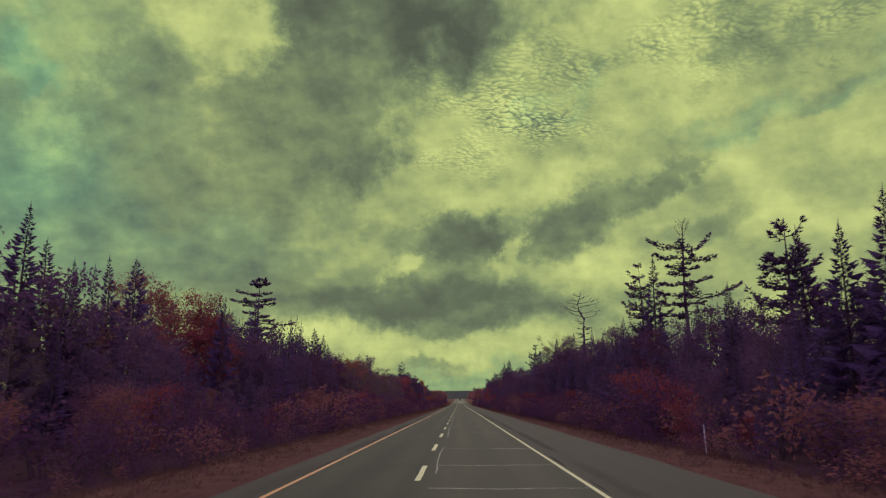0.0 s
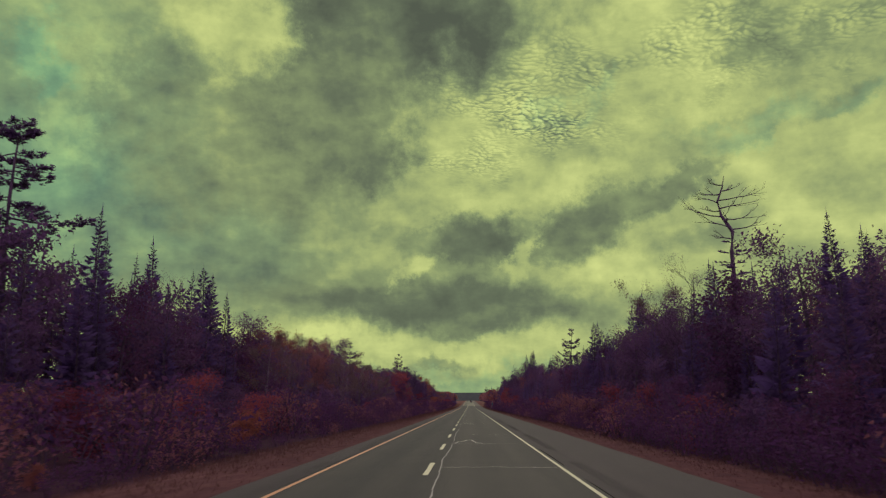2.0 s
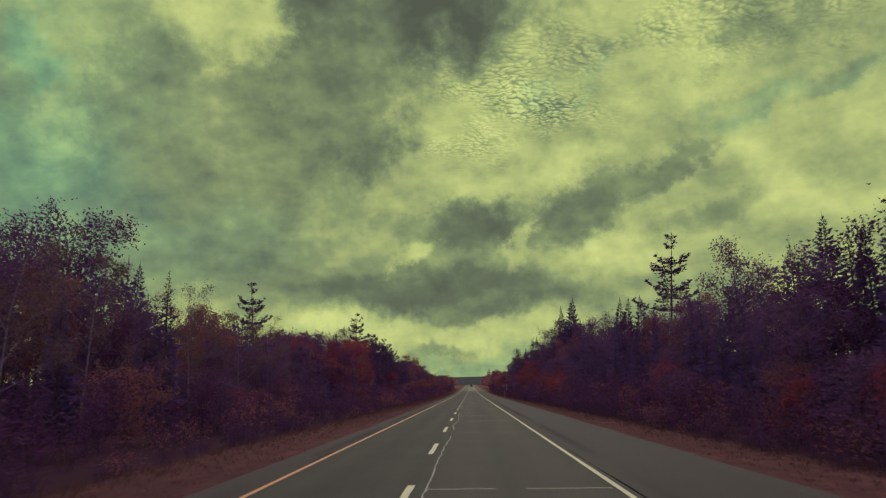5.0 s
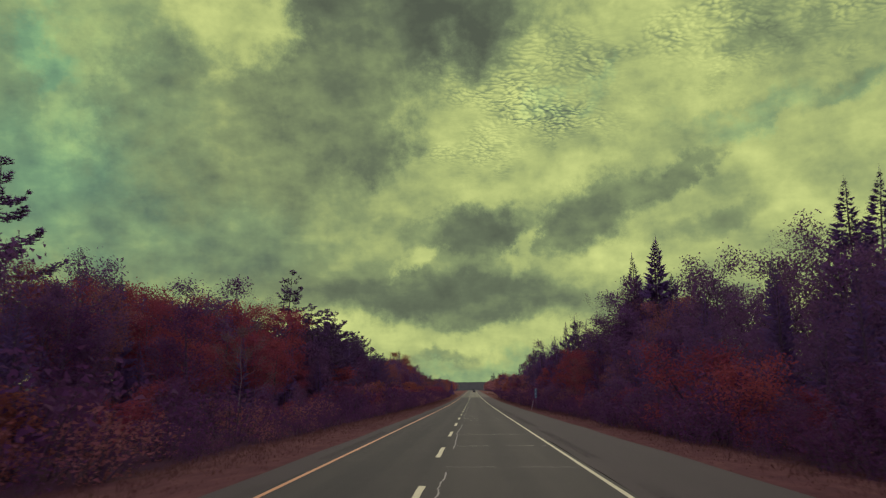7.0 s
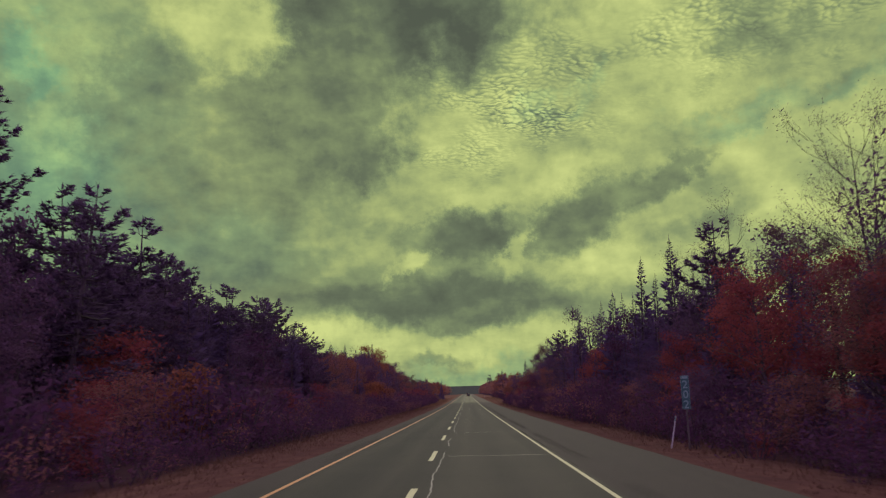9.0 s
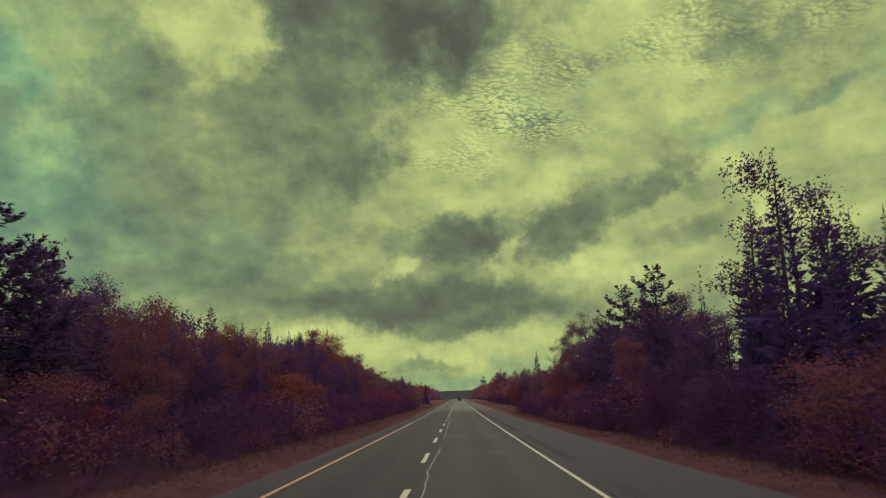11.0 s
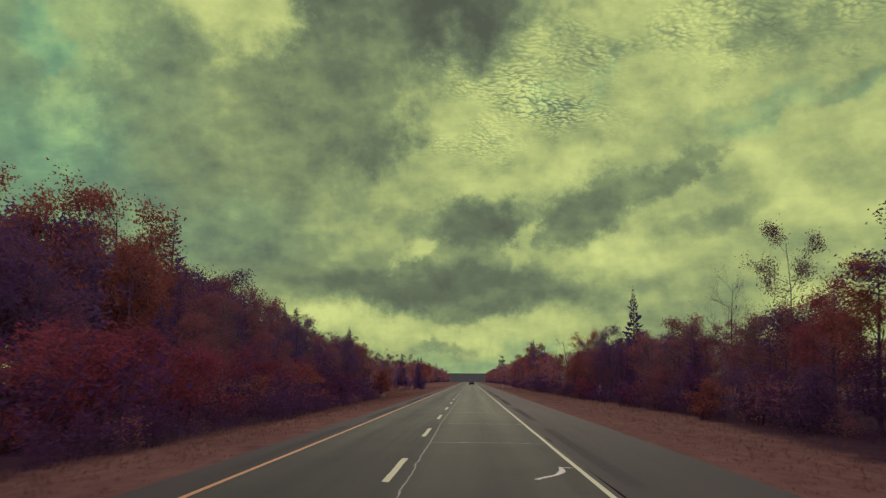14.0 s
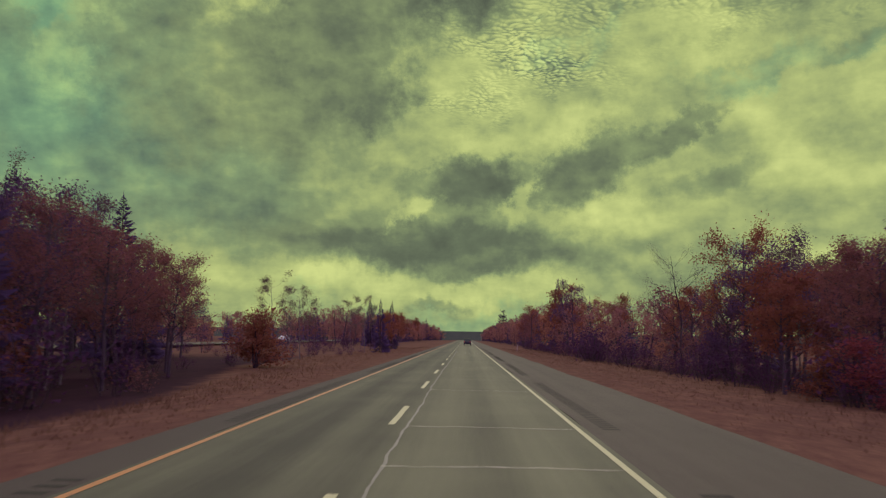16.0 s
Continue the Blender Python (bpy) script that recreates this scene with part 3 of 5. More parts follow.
def spruce(seed, R=2.3, rows=27, spokes=7, thin=0.0, stations=(0.3, 0.58, 0.84), wide=1.0, label="dark pointed spruce with drooping needle sprays"):
    """A spruce 14 m high: whorled limbs that sag and turn up at the tip, with narrow needle sprays along both sides."""
    rng = random.Random(seed)
    H = 14.0
    top = thing("spruce_tree", label, "tree", "roadside conifers")
    w = Soup()
    w.tube([Vector((rng.uniform(-0.05, 0.05), rng.uniform(-0.05, 0.05), H * t)) for t in (-0.03, 0.2, 0.5, 0.8, 1.0)], [0.17, 0.14, 0.10, 0.05, 0.012], 6)
    w.make("trunk", BARK, top)
    s = Soup()
    count = rows * spokes
    lop = rng.uniform(0, 6.3)
    for i in range(count):
        f = ((i + rng.random()) / count) ** 0.92
        z = H * (0.05 + 0.94 * f)
        a = i * 2.39996 + rng.uniform(-0.5, 0.5)
        gap = 0.82 + 0.3 * noise.noise((a * 0.9, z * 0.8, seed)) + 0.10 * math.cos(a - lop)
        r = (R * (1 - f) ** 0.85 + 0.10) * rng.uniform(0.45, 1.2) * gap
        if rng.random() < thin:
            continue
        d, p = Vector((math.cos(a), math.sin(a), 0)), Vector((-math.sin(a), math.cos(a), 0))
        lift = -0.34 + 0.5 * f + rng.uniform(-0.12, 0.12)
        base = Vector((0, 0, z))

        def at(t):
            return base + d * r * t + Vector((0, 0, r * (lift * t + 0.16 * t * t * t - 0.08 * math.sin(t * 3.1))))

        tip = at(1.0)
        # the limb itself, flat and thin, and a hanging fringe under it
        s.face(at(0.12) - p * 0.05 * r, at(0.12) + p * 0.05 * r, tip)
        s.face(at(0.25), tip, at(0.62) - Vector((0, 0, 0.13 * r + 0.08)))
        n = len(stations) + 2
        for k in range(n):
            t = 0.22 + 0.76 * (k + rng.random() * 0.7) / n
            q = at(t)
            L = (0.40 * r * (1 - 0.62 * t) + 0.13) * rng.uniform(0.7, 1.3)
            for sgn in (-1, 1):
                e = q + p * sgn * L * 0.8 + d * L * rng.uniform(0.35, 0.7) - Vector((0, 0, L * rng.uniform(-0.1, 0.45)))
                s.face(q - d * L * 0.12 * wide, q + d * L * 0.14 * wide, e)
    s.face(Vector((0.05, 0, H * 0.97)), Vector((-0.05, 0.03, H * 0.97)), Vector((0, 0, H * 1.03)))
    s.make("crown", SPRUCE, top)
    return top


def tuft(s, rng, c, up, size, n):
    for _ in range(n):
        d = (up + Vector((rng.gauss(0, 0.6), rng.gauss(0, 0.6), rng.gauss(0, 0.22)))).normalized()
        p = d.orthogonal().normalized() * size * 0.15
        p = Matrix.Rotation(rng.uniform(0, 6.3), 3, d) @ p
        s.face(c - p, c + p, c + d * size * rng.uniform(0.7, 1.25))


def pine(seed, H=20.0, bare=0.30, reach=0.23, bend=0.3, tiers=12, label="tall white pine with ragged flat boughs"):
    """A white pine: whorls of flat, uneven boughs with gaps between them."""
    rng = random.Random(seed)
    top = thing("pine_tree", label, "tree", "roadside conifers")
    w, s = Soup(), Soup()
    bx, by = rng.uniform(-bend, bend), rng.uniform(-bend, bend)

    def stem(t):
        return Vector((bx * math.sin(t * 4.0), by * math.sin(t * 3.1 + 1) - by * 0.84, H * t))

    w.tube([stem(t) for t in (-0.02, 0.15, 0.35, 0.55, 0.75, 0.9, 0.99)], [0.24, 0.21, 0.17, 0.13, 0.08, 0.04, 0.015], 7)
    for i in range(tiers):
        f = (i + rng.uniform(-0.25, 0.25)) / (tiers - 1)
        f = min(1.0, max(0.0, f))
        t = bare + (0.975 - bare) * f
        shape = (1 - f) ** 0.65 * (0.6 + 0.4 * min(1.0, f * 4 + 0.3)) + 0.07
        a0 = rng.uniform(0, 6.3)
        for k in range(5 if f < 0.85 else 3):
            L = H * reach * shape * rng.choice((0.45, 0.7, 0.9, 1.05, 1.3)) * rng.uniform(0.9, 1.1)
            base = stem(min(0.985, t + rng.uniform(-0.008, 0.008)))
            plate(w, s, rng, base, a0 + k * 1.257 + rng.uniform(-0.3, 0.3), max(0.5, L), rng.uniform(0.0, 0.2) + 0.45 * f + 0.5 * max(0.0, f - 0.7), 0.8 if f < 0.85 else 0.45)
    tuft(s, rng, stem(0.985), Vector((0, 0, 2.4)), 0.42, 4)
    w.make("trunk", BARK, top)
    s.make("crown", PINE, top)
    return top


def plate(w, s, rng, base, a, L, lift, full=1.0):
    """One bough of an old pine: a bowed limb that carries a flat pad of needle tufts on its outer part."""
    d, p = Vector((math.cos(a), math.sin(a), 0)), Vector((-math.sin(a), math.cos(a), 0))

    def at(u):
        return base + d * L * u + Vector((0, 0, L * (lift * u * u - 0.07 * math.sin(u * 3.1))))

    w.tube([at(u) for u in (0, 0.3, 0.6, 0.85, 1.0)], [0.035 + 0.008 * L, 0.03 + 0.005 * L, 0.03, 0.02, 0.008], 4)
    n = int((7 + 14 * L) * full)
    for j in range(n):
        u = 1.04 - 0.78 * rng.random() ** 1.2
        side = rng.uniform(-1, 1) * (0.14 + 0.30 * L * math.sin(min(1.0, (1.12 - u) * 1.5) * 1.57))
        c = at(u) + p * side + Vector((0, 0, rng.gauss(0.06, 0.11)))
        if j % 4 == 0:
            w.tube([at(max(0.1, u - 0.12)), c], [0.014, 0.005], 3)
        tuft(s, rng, c, d * 0.9 + p * (side * 0.9) + Vector((0, 0, 0.28)), 0.38, 7)


def old_pine(x, y, H, rows, crest, label, dead=0.0, lean=0.0, seed=1):
    """A tall pine with bough pads set one by one: drop below the tip, bearing in degrees, reach, lift."""
    rng = random.Random(seed)
    top = thing("pine_tree", label, "tree", "roadside conifers")
    w, s = Soup(), Soup()

    def stem(z):
        t = z / H
        return Vector((lean * t * t + 0.16 * math.sin(t * 7.0), 0.12 * math.sin(t * 5.0), z))

    w.tube([stem(H * t) for t in (-0.02, 0.2, 0.4, 0.6, 0.75, 0.88, 0.985)], [0.30, 0.26, 0.22, 0.17, 0.13, 0.08, 0.025], 8)
    ends = []
    if dead:
        for k in range(13):
            z = H - dead * (k + 0.5) / 13
            a = k * 2.4
            boughs(rng, w, stem(z), Vector((math.cos(a), math.sin(a), 0.75)).normalized(), 0.35 + 0.06 * k, 0.026, 2, ends, 0.5, 0.35, (2, 3))
    else:
        for k in range(8):
            plate(w, s, rng, stem(H - 0.15 - 0.13 * k), k * 2.4, crest * (0.5 + 0.07 * k), 0.3, 0.8)
    for drop, bearing, L, lift in rows:
        plate(w, s, rng, stem(H - drop), radians(bearing + rng.uniform(-12, 12)), L, lift)
        plate(w, s, rng, stem(H - drop - 0.25), radians(bearing + rng.choice((-1, 1)) * rng.uniform(50, 110)), L * 0.62, lift, 1.2)
    # dead stubs on the bare stem
    for k in range(16):
        z, a = H * rng.uniform(0.3, 0.65), rng.uniform(0, 6.3)
        w.tube([stem(z), stem(z) + Vector((math.cos(a), math.sin(a), 0.1)) * rng.uniform(0.3, 1.0)], [0.022, 0.006], 3)
    w.make("trunk", BARK, top)
    s.make("crown", PINE, top)
    top.matrix_basis = pose(x, y, lie(x, y) - 0.1)
    return top


def boughs(rng, w, p, d, L, r, depth, ends, spread=0.75, up=0.25, kids=(2, 4)):
    """Branch on from p; the ends gather the twig tips."""
    q = p + d * L * 0.5 + Vector((rng.gauss(0, 0.06), rng.gauss(0, 0.06), rng.gauss(0, 0.04))) * L
    e = q + (d + Vector((rng.gauss(0, 0.16), rng.gauss(0, 0.16), up * 0.6))).normalized() * L * 0.5
    if depth:
        w.tube([p, q, e], [r, r * 0.8, r * 0.58], 4 if depth > 1 else 3)
    else:
        w.tube([p, e], [r, r * 0.5], 3)
    ends.append((q, depth))
    if depth == 0:
        ends.append((e, depth))
        return
    for k in range(rng.randint(*kids)):
        a = Vector((rng.gauss(0, 1), rng.gauss(0, 1), rng.gauss(0, 0.7))).normalized()
        n = (d + a * spread + Vector((0, 0, up))).normalized()
        s = p + (e - p) * rng.uniform(0.55, 1.0) if k else e
        boughs(rng, w, s, n, L * rng.uniform(0.55, 0.8), r * 0.55, depth - 1, ends, spread, up, kids)


def hardwood(seed, mat, label, H=12.0, leaves=18, size=0.2, low=0.28, depth=3, trunk=0.16, stem=None, wide=0.75, name="broadleaf_tree", stems=1, puff=0.85, limbs=11):
    """A broadleaved tree of height H with leaves round its twig tips."""
    rng = random.Random(seed)
    top = thing(name, label, "tree", "roadside broadleaved trees")
    w, s = Soup(), Soup()
    ends = []
    for j in range(stems):
        lean = Vector((rng.gauss(0, 0.06), rng.gauss(0, 0.06), 1)) if stems == 1 else Vector((rng.gauss(0, 0.22), rng.gauss(0, 0.22), 1))
        foot = Vector((rng.uniform(-0.3, 0.3), rng.uniform(-0.3, 0.3), 0)) * (stems > 1)
        pts = [foot + lean * H * t * 0.86 + Vector((rng.gauss(0, 0.12), rng.gauss(0, 0.12), 0)) * (t > 0) for t in (-0.03, 0.2, 0.45, 0.7, 1.0)]
        rr = trunk / math.sqrt(stems)
        w.tube(pts, [rr * 1.15, rr, rr * 0.75, rr * 0.5, rr * 0.14], 7)
        n = int(limbs / stems) + 2
        for k in range(n):
            t = low + (0.97 - low) * (k + rng.random() * 0.7) / n
            i = min(3, int(t * 4))
            base = pts[i] + (pts[i + 1] - pts[i]) * (t * 4 - i)
            a = k * 2.4 + rng.uniform(-0.5, 0.5)
            d = Vector((math.cos(a), math.sin(a), rng.uniform(0.35, 0.95))).normalized()
            boughs(rng, w, base, d, H * 0.20 * (1.15 - 0.65 * t) * rng.uniform(0.7, 1.2), rr * 0.42 * (1.1 - 0.7 * t), depth - 1, ends, wide, 0.22)
        ends.append((pts[-1], 0))
    if leaves:
        for e, dep in ends:
            if dep > 1:
                continue
            for _ in range(leaves):
                o = Vector((rng.gauss(0, 1), rng.gauss(0, 1), rng.gauss(0, 0.7))) * puff * 0.6
                if e.z + o.z > 0.1:
                    s.leaf(rng, e + o, size)
    k = H / max(p.z for p in w.v + s.v)
    for p in w.v + s.v:
        p.x, p.y, p.z = p.x * k, p.y * k, p.z * k
    w.make("trunk", stem or BARK, top)
    if leaves:
        s.make("crown", mat, top)
    return top


def bush(seed, mat, label, n=290, size=0.115, H=2.0):
    """A thicket of brush: thin stems and small leaves, uneven on top."""
    rng = random.Random(seed)
    top = thing("roadside_bush", label, "bush", "brush along the verge")
    w, s = Soup(), Soup()
    tips = []
    for k in range(9):
        a, r = rng.uniform(0, 6.3), rng.uniform(0.1, 0.9)
        foot = Vector((math.cos(a) * r * 0.5, math.sin(a) * r * 0.5, -0.05))
        tip = Vector((math.cos(a) * r * 1.5, math.sin(a) * r * 1.5, H * rng.uniform(0.55, 1.1)))
        mid = (foot + tip) / 2 + Vector((rng.gauss(0, 0.1), rng.gauss(0, 0.1), 0.15))
        w.tube([foot, mid, tip], [0.022, 0.016, 0.005], 3)
        tips += [(foot, mid, tip)]
    for _ in range(n):
        foot, mid, tip = rng.choice(tips)
        t = rng.random() ** 0.6
        p = foot + (mid - foot) * t * 2 if t < 0.5 else mid + (tip - mid) * (t * 2 - 1)
        p = p + Vector((rng.gauss(0, 0.24), rng.gauss(0, 0.24), rng.gauss(0, 0.16)))
        if p.z > 0.02:
            s.leaf(rng, p, size)
    w.make("woody_base", TWIG, top)
    s.make("foliage", mat, top)
    return top


def snag():
    """The gnarled dead-topped pine."""
    rng = random.Random(77)
    top = thing("dead_pine", "gnarled dead-topped pine with bare twisted limbs", "tree")
    w, s = Soup(), Soup()
    H = 21.0
    path = [Vector((0, 0, -0.3)), Vector((0.1, 0, 6)), Vector((0.0, 0.2, 11)), Vector((-0.15, 0, 14.6)), Vector((0.05, 0, 16.2)), Vector((-0.75, 0.1, 17.6)), Vector((-1.0, 0.1, 18.8)), Vector((-0.55, 0, 20.0)), Vector((-0.35, 0, H))]
    w.tube(path, [0.26, 0.23, 0.19, 0.17, 0.16, 0.13, 0.09, 0.06, 0.02], 7)
    ends = []
    for z, a, L in ((16.4, 0.1, 1.9), (16.6, 3.3, 2.2), (17.3, 0.2, 2.3), (17.5, 2.9, 2.4), (18.2, 0.5, 2.6), (18.7, 3.5, 1.5), (18.9, 0.1, 2.4), (19.4, 2.6, 1.3), (19.7, 0.6, 1.2), (20.2, 3.0, 0.9), (15.6, 2.4, 1.2), (18.0, 1.8, 1.4), (17.0, 4.6, 1.6)):
        k = max(i for i in range(len(path) - 1) if path[i].z <= z)
        t = (z - path[k].z) / (path[k + 1].z - path[k].z)
        b = path[k] + (path[k + 1] - path[k]) * t
        boughs(rng, w, b, Vector((math.cos(a), math.sin(a) * 0.6, 0.12)).normalized(), L * 0.7, 0.06, 3, ends, 0.5, 0.16, (2, 3))
    for i in range(46):
        z = 8.5 + 7.0 * rng.random()
        a, L = rng.uniform(0, 6.3), rng.uniform(0.5, 1.5)
        d = Vector((math.cos(a), math.sin(a), 0.1))
        w.tube([Vector((0, 0.1, z)), Vector((0, 0.1, z)) + d * L], [0.03, 0.01], 3)
        for u in (0.4, 0.7, 1.0):
            tuft(s, rng, Vector((0, 0.1, z)) + d * L * u, d + Vector((0, 0, 0.3)), 0.42, 6)
    w.make("trunk", BARK, top)
    s.make("crown", PINE, top)
    top.matrix_basis = pose(22.9, 133.5, rise(133.5) - 0.35, 0, 0, 0)


class Stock:
    """Plants of one kind: several shapes at one nominal height. The first ones are things, those past the cap go into one stand."""

    def __init__(self, height, cap, stand, label, makers):
        self.height, self.cap, self.stand, self.label = height, cap, stand, label
        self.shapes = [[m(), False] for m in makers]
        self.rest = []

    def plant(self, rng, x, y, h, squat=1.0, thing_too=True):
        shape = rng.choice(self.shapes)
        k = h / self.height
        m = pose(x, y, lie(x, y) - 0.05, rng.gauss(0, 1.2), rng.gauss(0, 1.2), rng.uniform(0, 360)) @ Matrix.Diagonal((k * squat, k * squat, k, 1))
        if not shape[1]:
            shape[0].matrix_basis, shape[1] = m, True
        elif thing_too and self.cap > 0:
            copy_thing(shape[0], m).matrix_basis = m
        else:
            self.rest.append((shape[0], m))
            return
        self.cap -= 1

    def join_rest(self):
        for top, used in list(self.shapes):
            if not used:
                self.shapes.remove([top, used])
                for ob in (*top.children, top):
                    bpy.data.objects.remove(ob)
        if not self.rest:
            return
        data = {}
        for top, _ in self.shapes:
            for ob in top.children:
                me = ob.data
                co = np.empty(len(me.vertices) * 3, np.float32)
                me.vertices.foreach_get("co", co)
                li = np.empty(len(me.loops), np.int32)
                me.loops.foreach_get("vertex_index", li)
                ln = np.empty(len(me.polygons), np.int32)
                me.polygons.foreach_get("loop_total", ln)
                data.setdefault(top.name, []).append((co.reshape(-1, 3), li, ln, me.materials[0]))
        mats, vs, ls, ns, ms, n = [], [], [], [], [], 0
        for top, m in self.rest:
            a = np.array(m)
            for co, li, ln, mat in data[top.name]:
                if mat not in mats:
                    mats.append(mat)
                vs.append(co @ a[:3, :3].T.astype(np.float32) + a[:3, 3].astype(np.float32))
                ls.append(li + n)
                ns.append(ln)
                ms.append(np.full(len(ln), mats.index(mat), np.int32))
                n += len(co)
        vs, ls, ns, ms = (np.concatenate(q) for q in (vs, ls, ns, ms))
        me = bpy.data.meshes.new(self.stand)
        me.vertices.add(len(vs))
        me.vertices.foreach_set("co", vs.ravel())
        me.loops.add(len(ls))
        me.loops.foreach_set("vertex_index", ls)
        me.polygons.add(len(ns))
        me.polygons.foreach_set("loop_start", np.concatenate(([0], np.cumsum(ns)[:-1])).astype(np.int32))
        for mat in mats:
            me.materials.append(mat)
        me.polygons.foreach_set("material_index", ms)
        me.update(calc_edges=True)
        tagged(new(self.stand, me), self.label, "woods", kind="stuff")


spruces = Stock(14, 290, "spruce_stand", "dark spruces deeper in the woods", [lambda i=i: spruce(i, (3.2, 2.7, 3.6, 2.9)[i], rows=34, spokes=6, thin=(0.0, 0.04, 0.0, 0.3)[i]) for i in range(4)])
spires = Stock(14, 100, "spire_stand", "tall dark spruces in the woods", [lambda i=i: spruce(200 + i, (3.3, 2.8, 3.7)[i], rows=40, spokes=7, thin=(0.1, 0.22, 0.05)[i], stations=(0.2, 0.4, 0.58, 0.76, 0.92), wide=0.85) for i in range(3)])
far_fillers = Stock(10, 30, "distant_broadleaf_stand", "distant russet and orange broadleaved woods", [lambda i=i: hardwood(165 + i, (HAZED_RUSSET, HAZED_ORANGE, HAZED_RUSSET, RUSSET)[i], "distant broadleaved tree in autumn leaf", H=10.0, leaves=9, size=0.34, limbs=8, depth=2, puff=0.85, low=0.15, name="autumn_tree") for i in range(4)])
back_spruces = Stock(14, 4, "far_spruce_stand", "dark spruces far back in the woods", [lambda i=i: spruce(10 + i, 3.2, rows=20, spokes=5, stations=(0.4, 0.75)) for i in range(2)])
back_fillers = Stock(12, 8, "back_broadleaf_stand", "dark broadleaved trees far back in the woods", [lambda i=i: hardwood(165 + i, DULL, "dark broadleaved tree far back in the woods", leaves=20, size=0.23, limbs=11, depth=2, puff=0.85, low=0.3, name="slender_broadleaf_tree") for i in range(2)])
pines = Stock(20, 60, "pine_stand", "tall pines in the woods", [lambda i=i: pine(20 + i, bare=(0.38, 0.45, 0.3)[i], reach=(0.2, 0.23, 0.19)[i], tiers=(9, 8, 11)[i]) for i in range(3)])
low_pines = Stock(14, 140, "low_pine_stand", "bushy dark pines in the woods", [lambda i=i: pine(30 + i, H=14, bare=0.10, reach=0.27, tiers=12, label="bushy dark pine with broad flat boughs") for i in range(2)])
maples = Stock(12, 120, "maple_stand", "red maples in the woods", [lambda i=i: hardwood(40 + i, MAPLE, "red maple in full autumn colour", leaves=30, size=0.135, puff=0.75, name="red_maple_tree") for i in range(2)])
russets = Stock(12, 220, "russet_stand", "russet trees in the woods", [lambda i=i: hardwood(50 + i, RUSSET, "broadleaved tree in dull russet autumn leaf", leaves=22, size=0.13, puff=0.68, name="russet_tree") for i in range(2)])
oranges = Stock(8, 60, "orange_stand", "small orange-leaved trees in the woods", [lambda i=i: hardwood(55 + i, ORANGE, "small tree in bright orange autumn leaf", H=8.0, leaves=20, size=0.14, puff=0.6, name="orange_leaved_tree") for i in range(2)])
dulls = Stock(12, 120, "plum_leaved_stand", "dull broadleaved trees in the woods", [lambda i=i: hardwood(60 + i, DULL, "dark broadleaved tree in dull plum leaf", leaves=22, size=0.13, puff=0.68, name="broadleaf_tree") for i in range(2)])
fillers = Stock(12, 290, "broadleaf_stand", "dark broadleaved trees deeper in the woods", [lambda i=i: hardwood(65 + i, (DULL, DULL, BRUSH, DULL)[i], "slender dark broadleaved tree in the woods", leaves=34, size=0.165, limbs=13, depth=2, puff=0.8, low=0.2, name="slender_broadleaf_tree") for i in range(4)])
birches = Stock(12, 90, "birch_stand", "thin birches in the woods", [lambda i=i: hardwood(70 + i, PALE, "thin birch with pale sparse leaves", leaves=20, size=0.085, trunk=0.07, stem=BIRCH_BARK, name="birch_tree", puff=0.42, limbs=12, wide=0.42) for i in range(3)])
bares = Stock(12, 60, "bare_tree_stand", "leafless trees in the woods", [lambda i=i: hardwood(80 + i, DULL, "nearly leafless grey broadleaved tree", leaves=2, size=0.05, puff=0.3, depth=4, trunk=0.075, wide=0.5, low=0.25, stem=TWIG, name="bare_tree", limbs=15) for i in range(2)])
clumps = Stock(6, 290, "sapling_thicket", "sapling thicket at the forest edge", [lambda i=i: hardwood(90 + i, (BRUSH, RUSSET, BRUSH, DULL, DULL, MAPLE)[i], ("dark brushy sapling clump at the forest edge", "russet sapling clump at the forest edge", "dark brushy sapling clump at the forest edge", "plum-leaved sapling clump at the forest edge", "plum-leaved sapling clump at the forest edge", "red maple sapling clump at the forest edge")[i], H=6.0, leaves=28, size=0.118, low=0.06, depth=2, trunk=0.08, stem=TWIG, stems=3, limbs=12, name="sapling_clump", puff=0.75) for i in range(6)])
red_clumps = Stock(4, 60, "red_thicket", "red sapling thicket", [lambda i=i: hardwood(190 + i, MAPLE, "bright red maple saplings at the forest edge", H=4.0, leaves=34, size=0.09, stem=TWIG, low=0.06, depth=2, trunk=0.07, stems=3, limbs=12, name="red_maple_sapling", puff=0.55) for i in range(2)])
orange_clumps = Stock(4, 60, "orange_thicket", "orange sapling thicket", [lambda i=i: hardwood(195 + i, ORANGE, "bright orange saplings at the forest edge", H=4.0, leaves=22, size=0.12, stem=TWIG, low=0.06, depth=2, trunk=0.07, stems=3, limbs=12, name="orange_sapling", puff=0.5) for i in range(2)])
golds = Stock(12, 40, "gold_stand", "orange-leaved trees in the woods", [lambda i=i: hardwood(45 + i, ORANGE, "tall round tree in orange autumn leaf", leaves=26, size=0.13, puff=0.68, name="orange_leaved_tree") for i in range(2)])
brush = Stock(2, 280, "brush_thicket", "low brush along the forest edge", [lambda i=i: bush(100 + i, (BRUSH, BRUSH, RUSSET, BRUSH, BRUSH, BRUSH)[i], ("dark plum brush with thin stems", "dark brush with small plum leaves", "russet brush with thin woody base", "dark plum brush with thin stems", "dark plum brush with dry leaves", "dark plum brush with dry leaves")[i]) for i in range(6)])

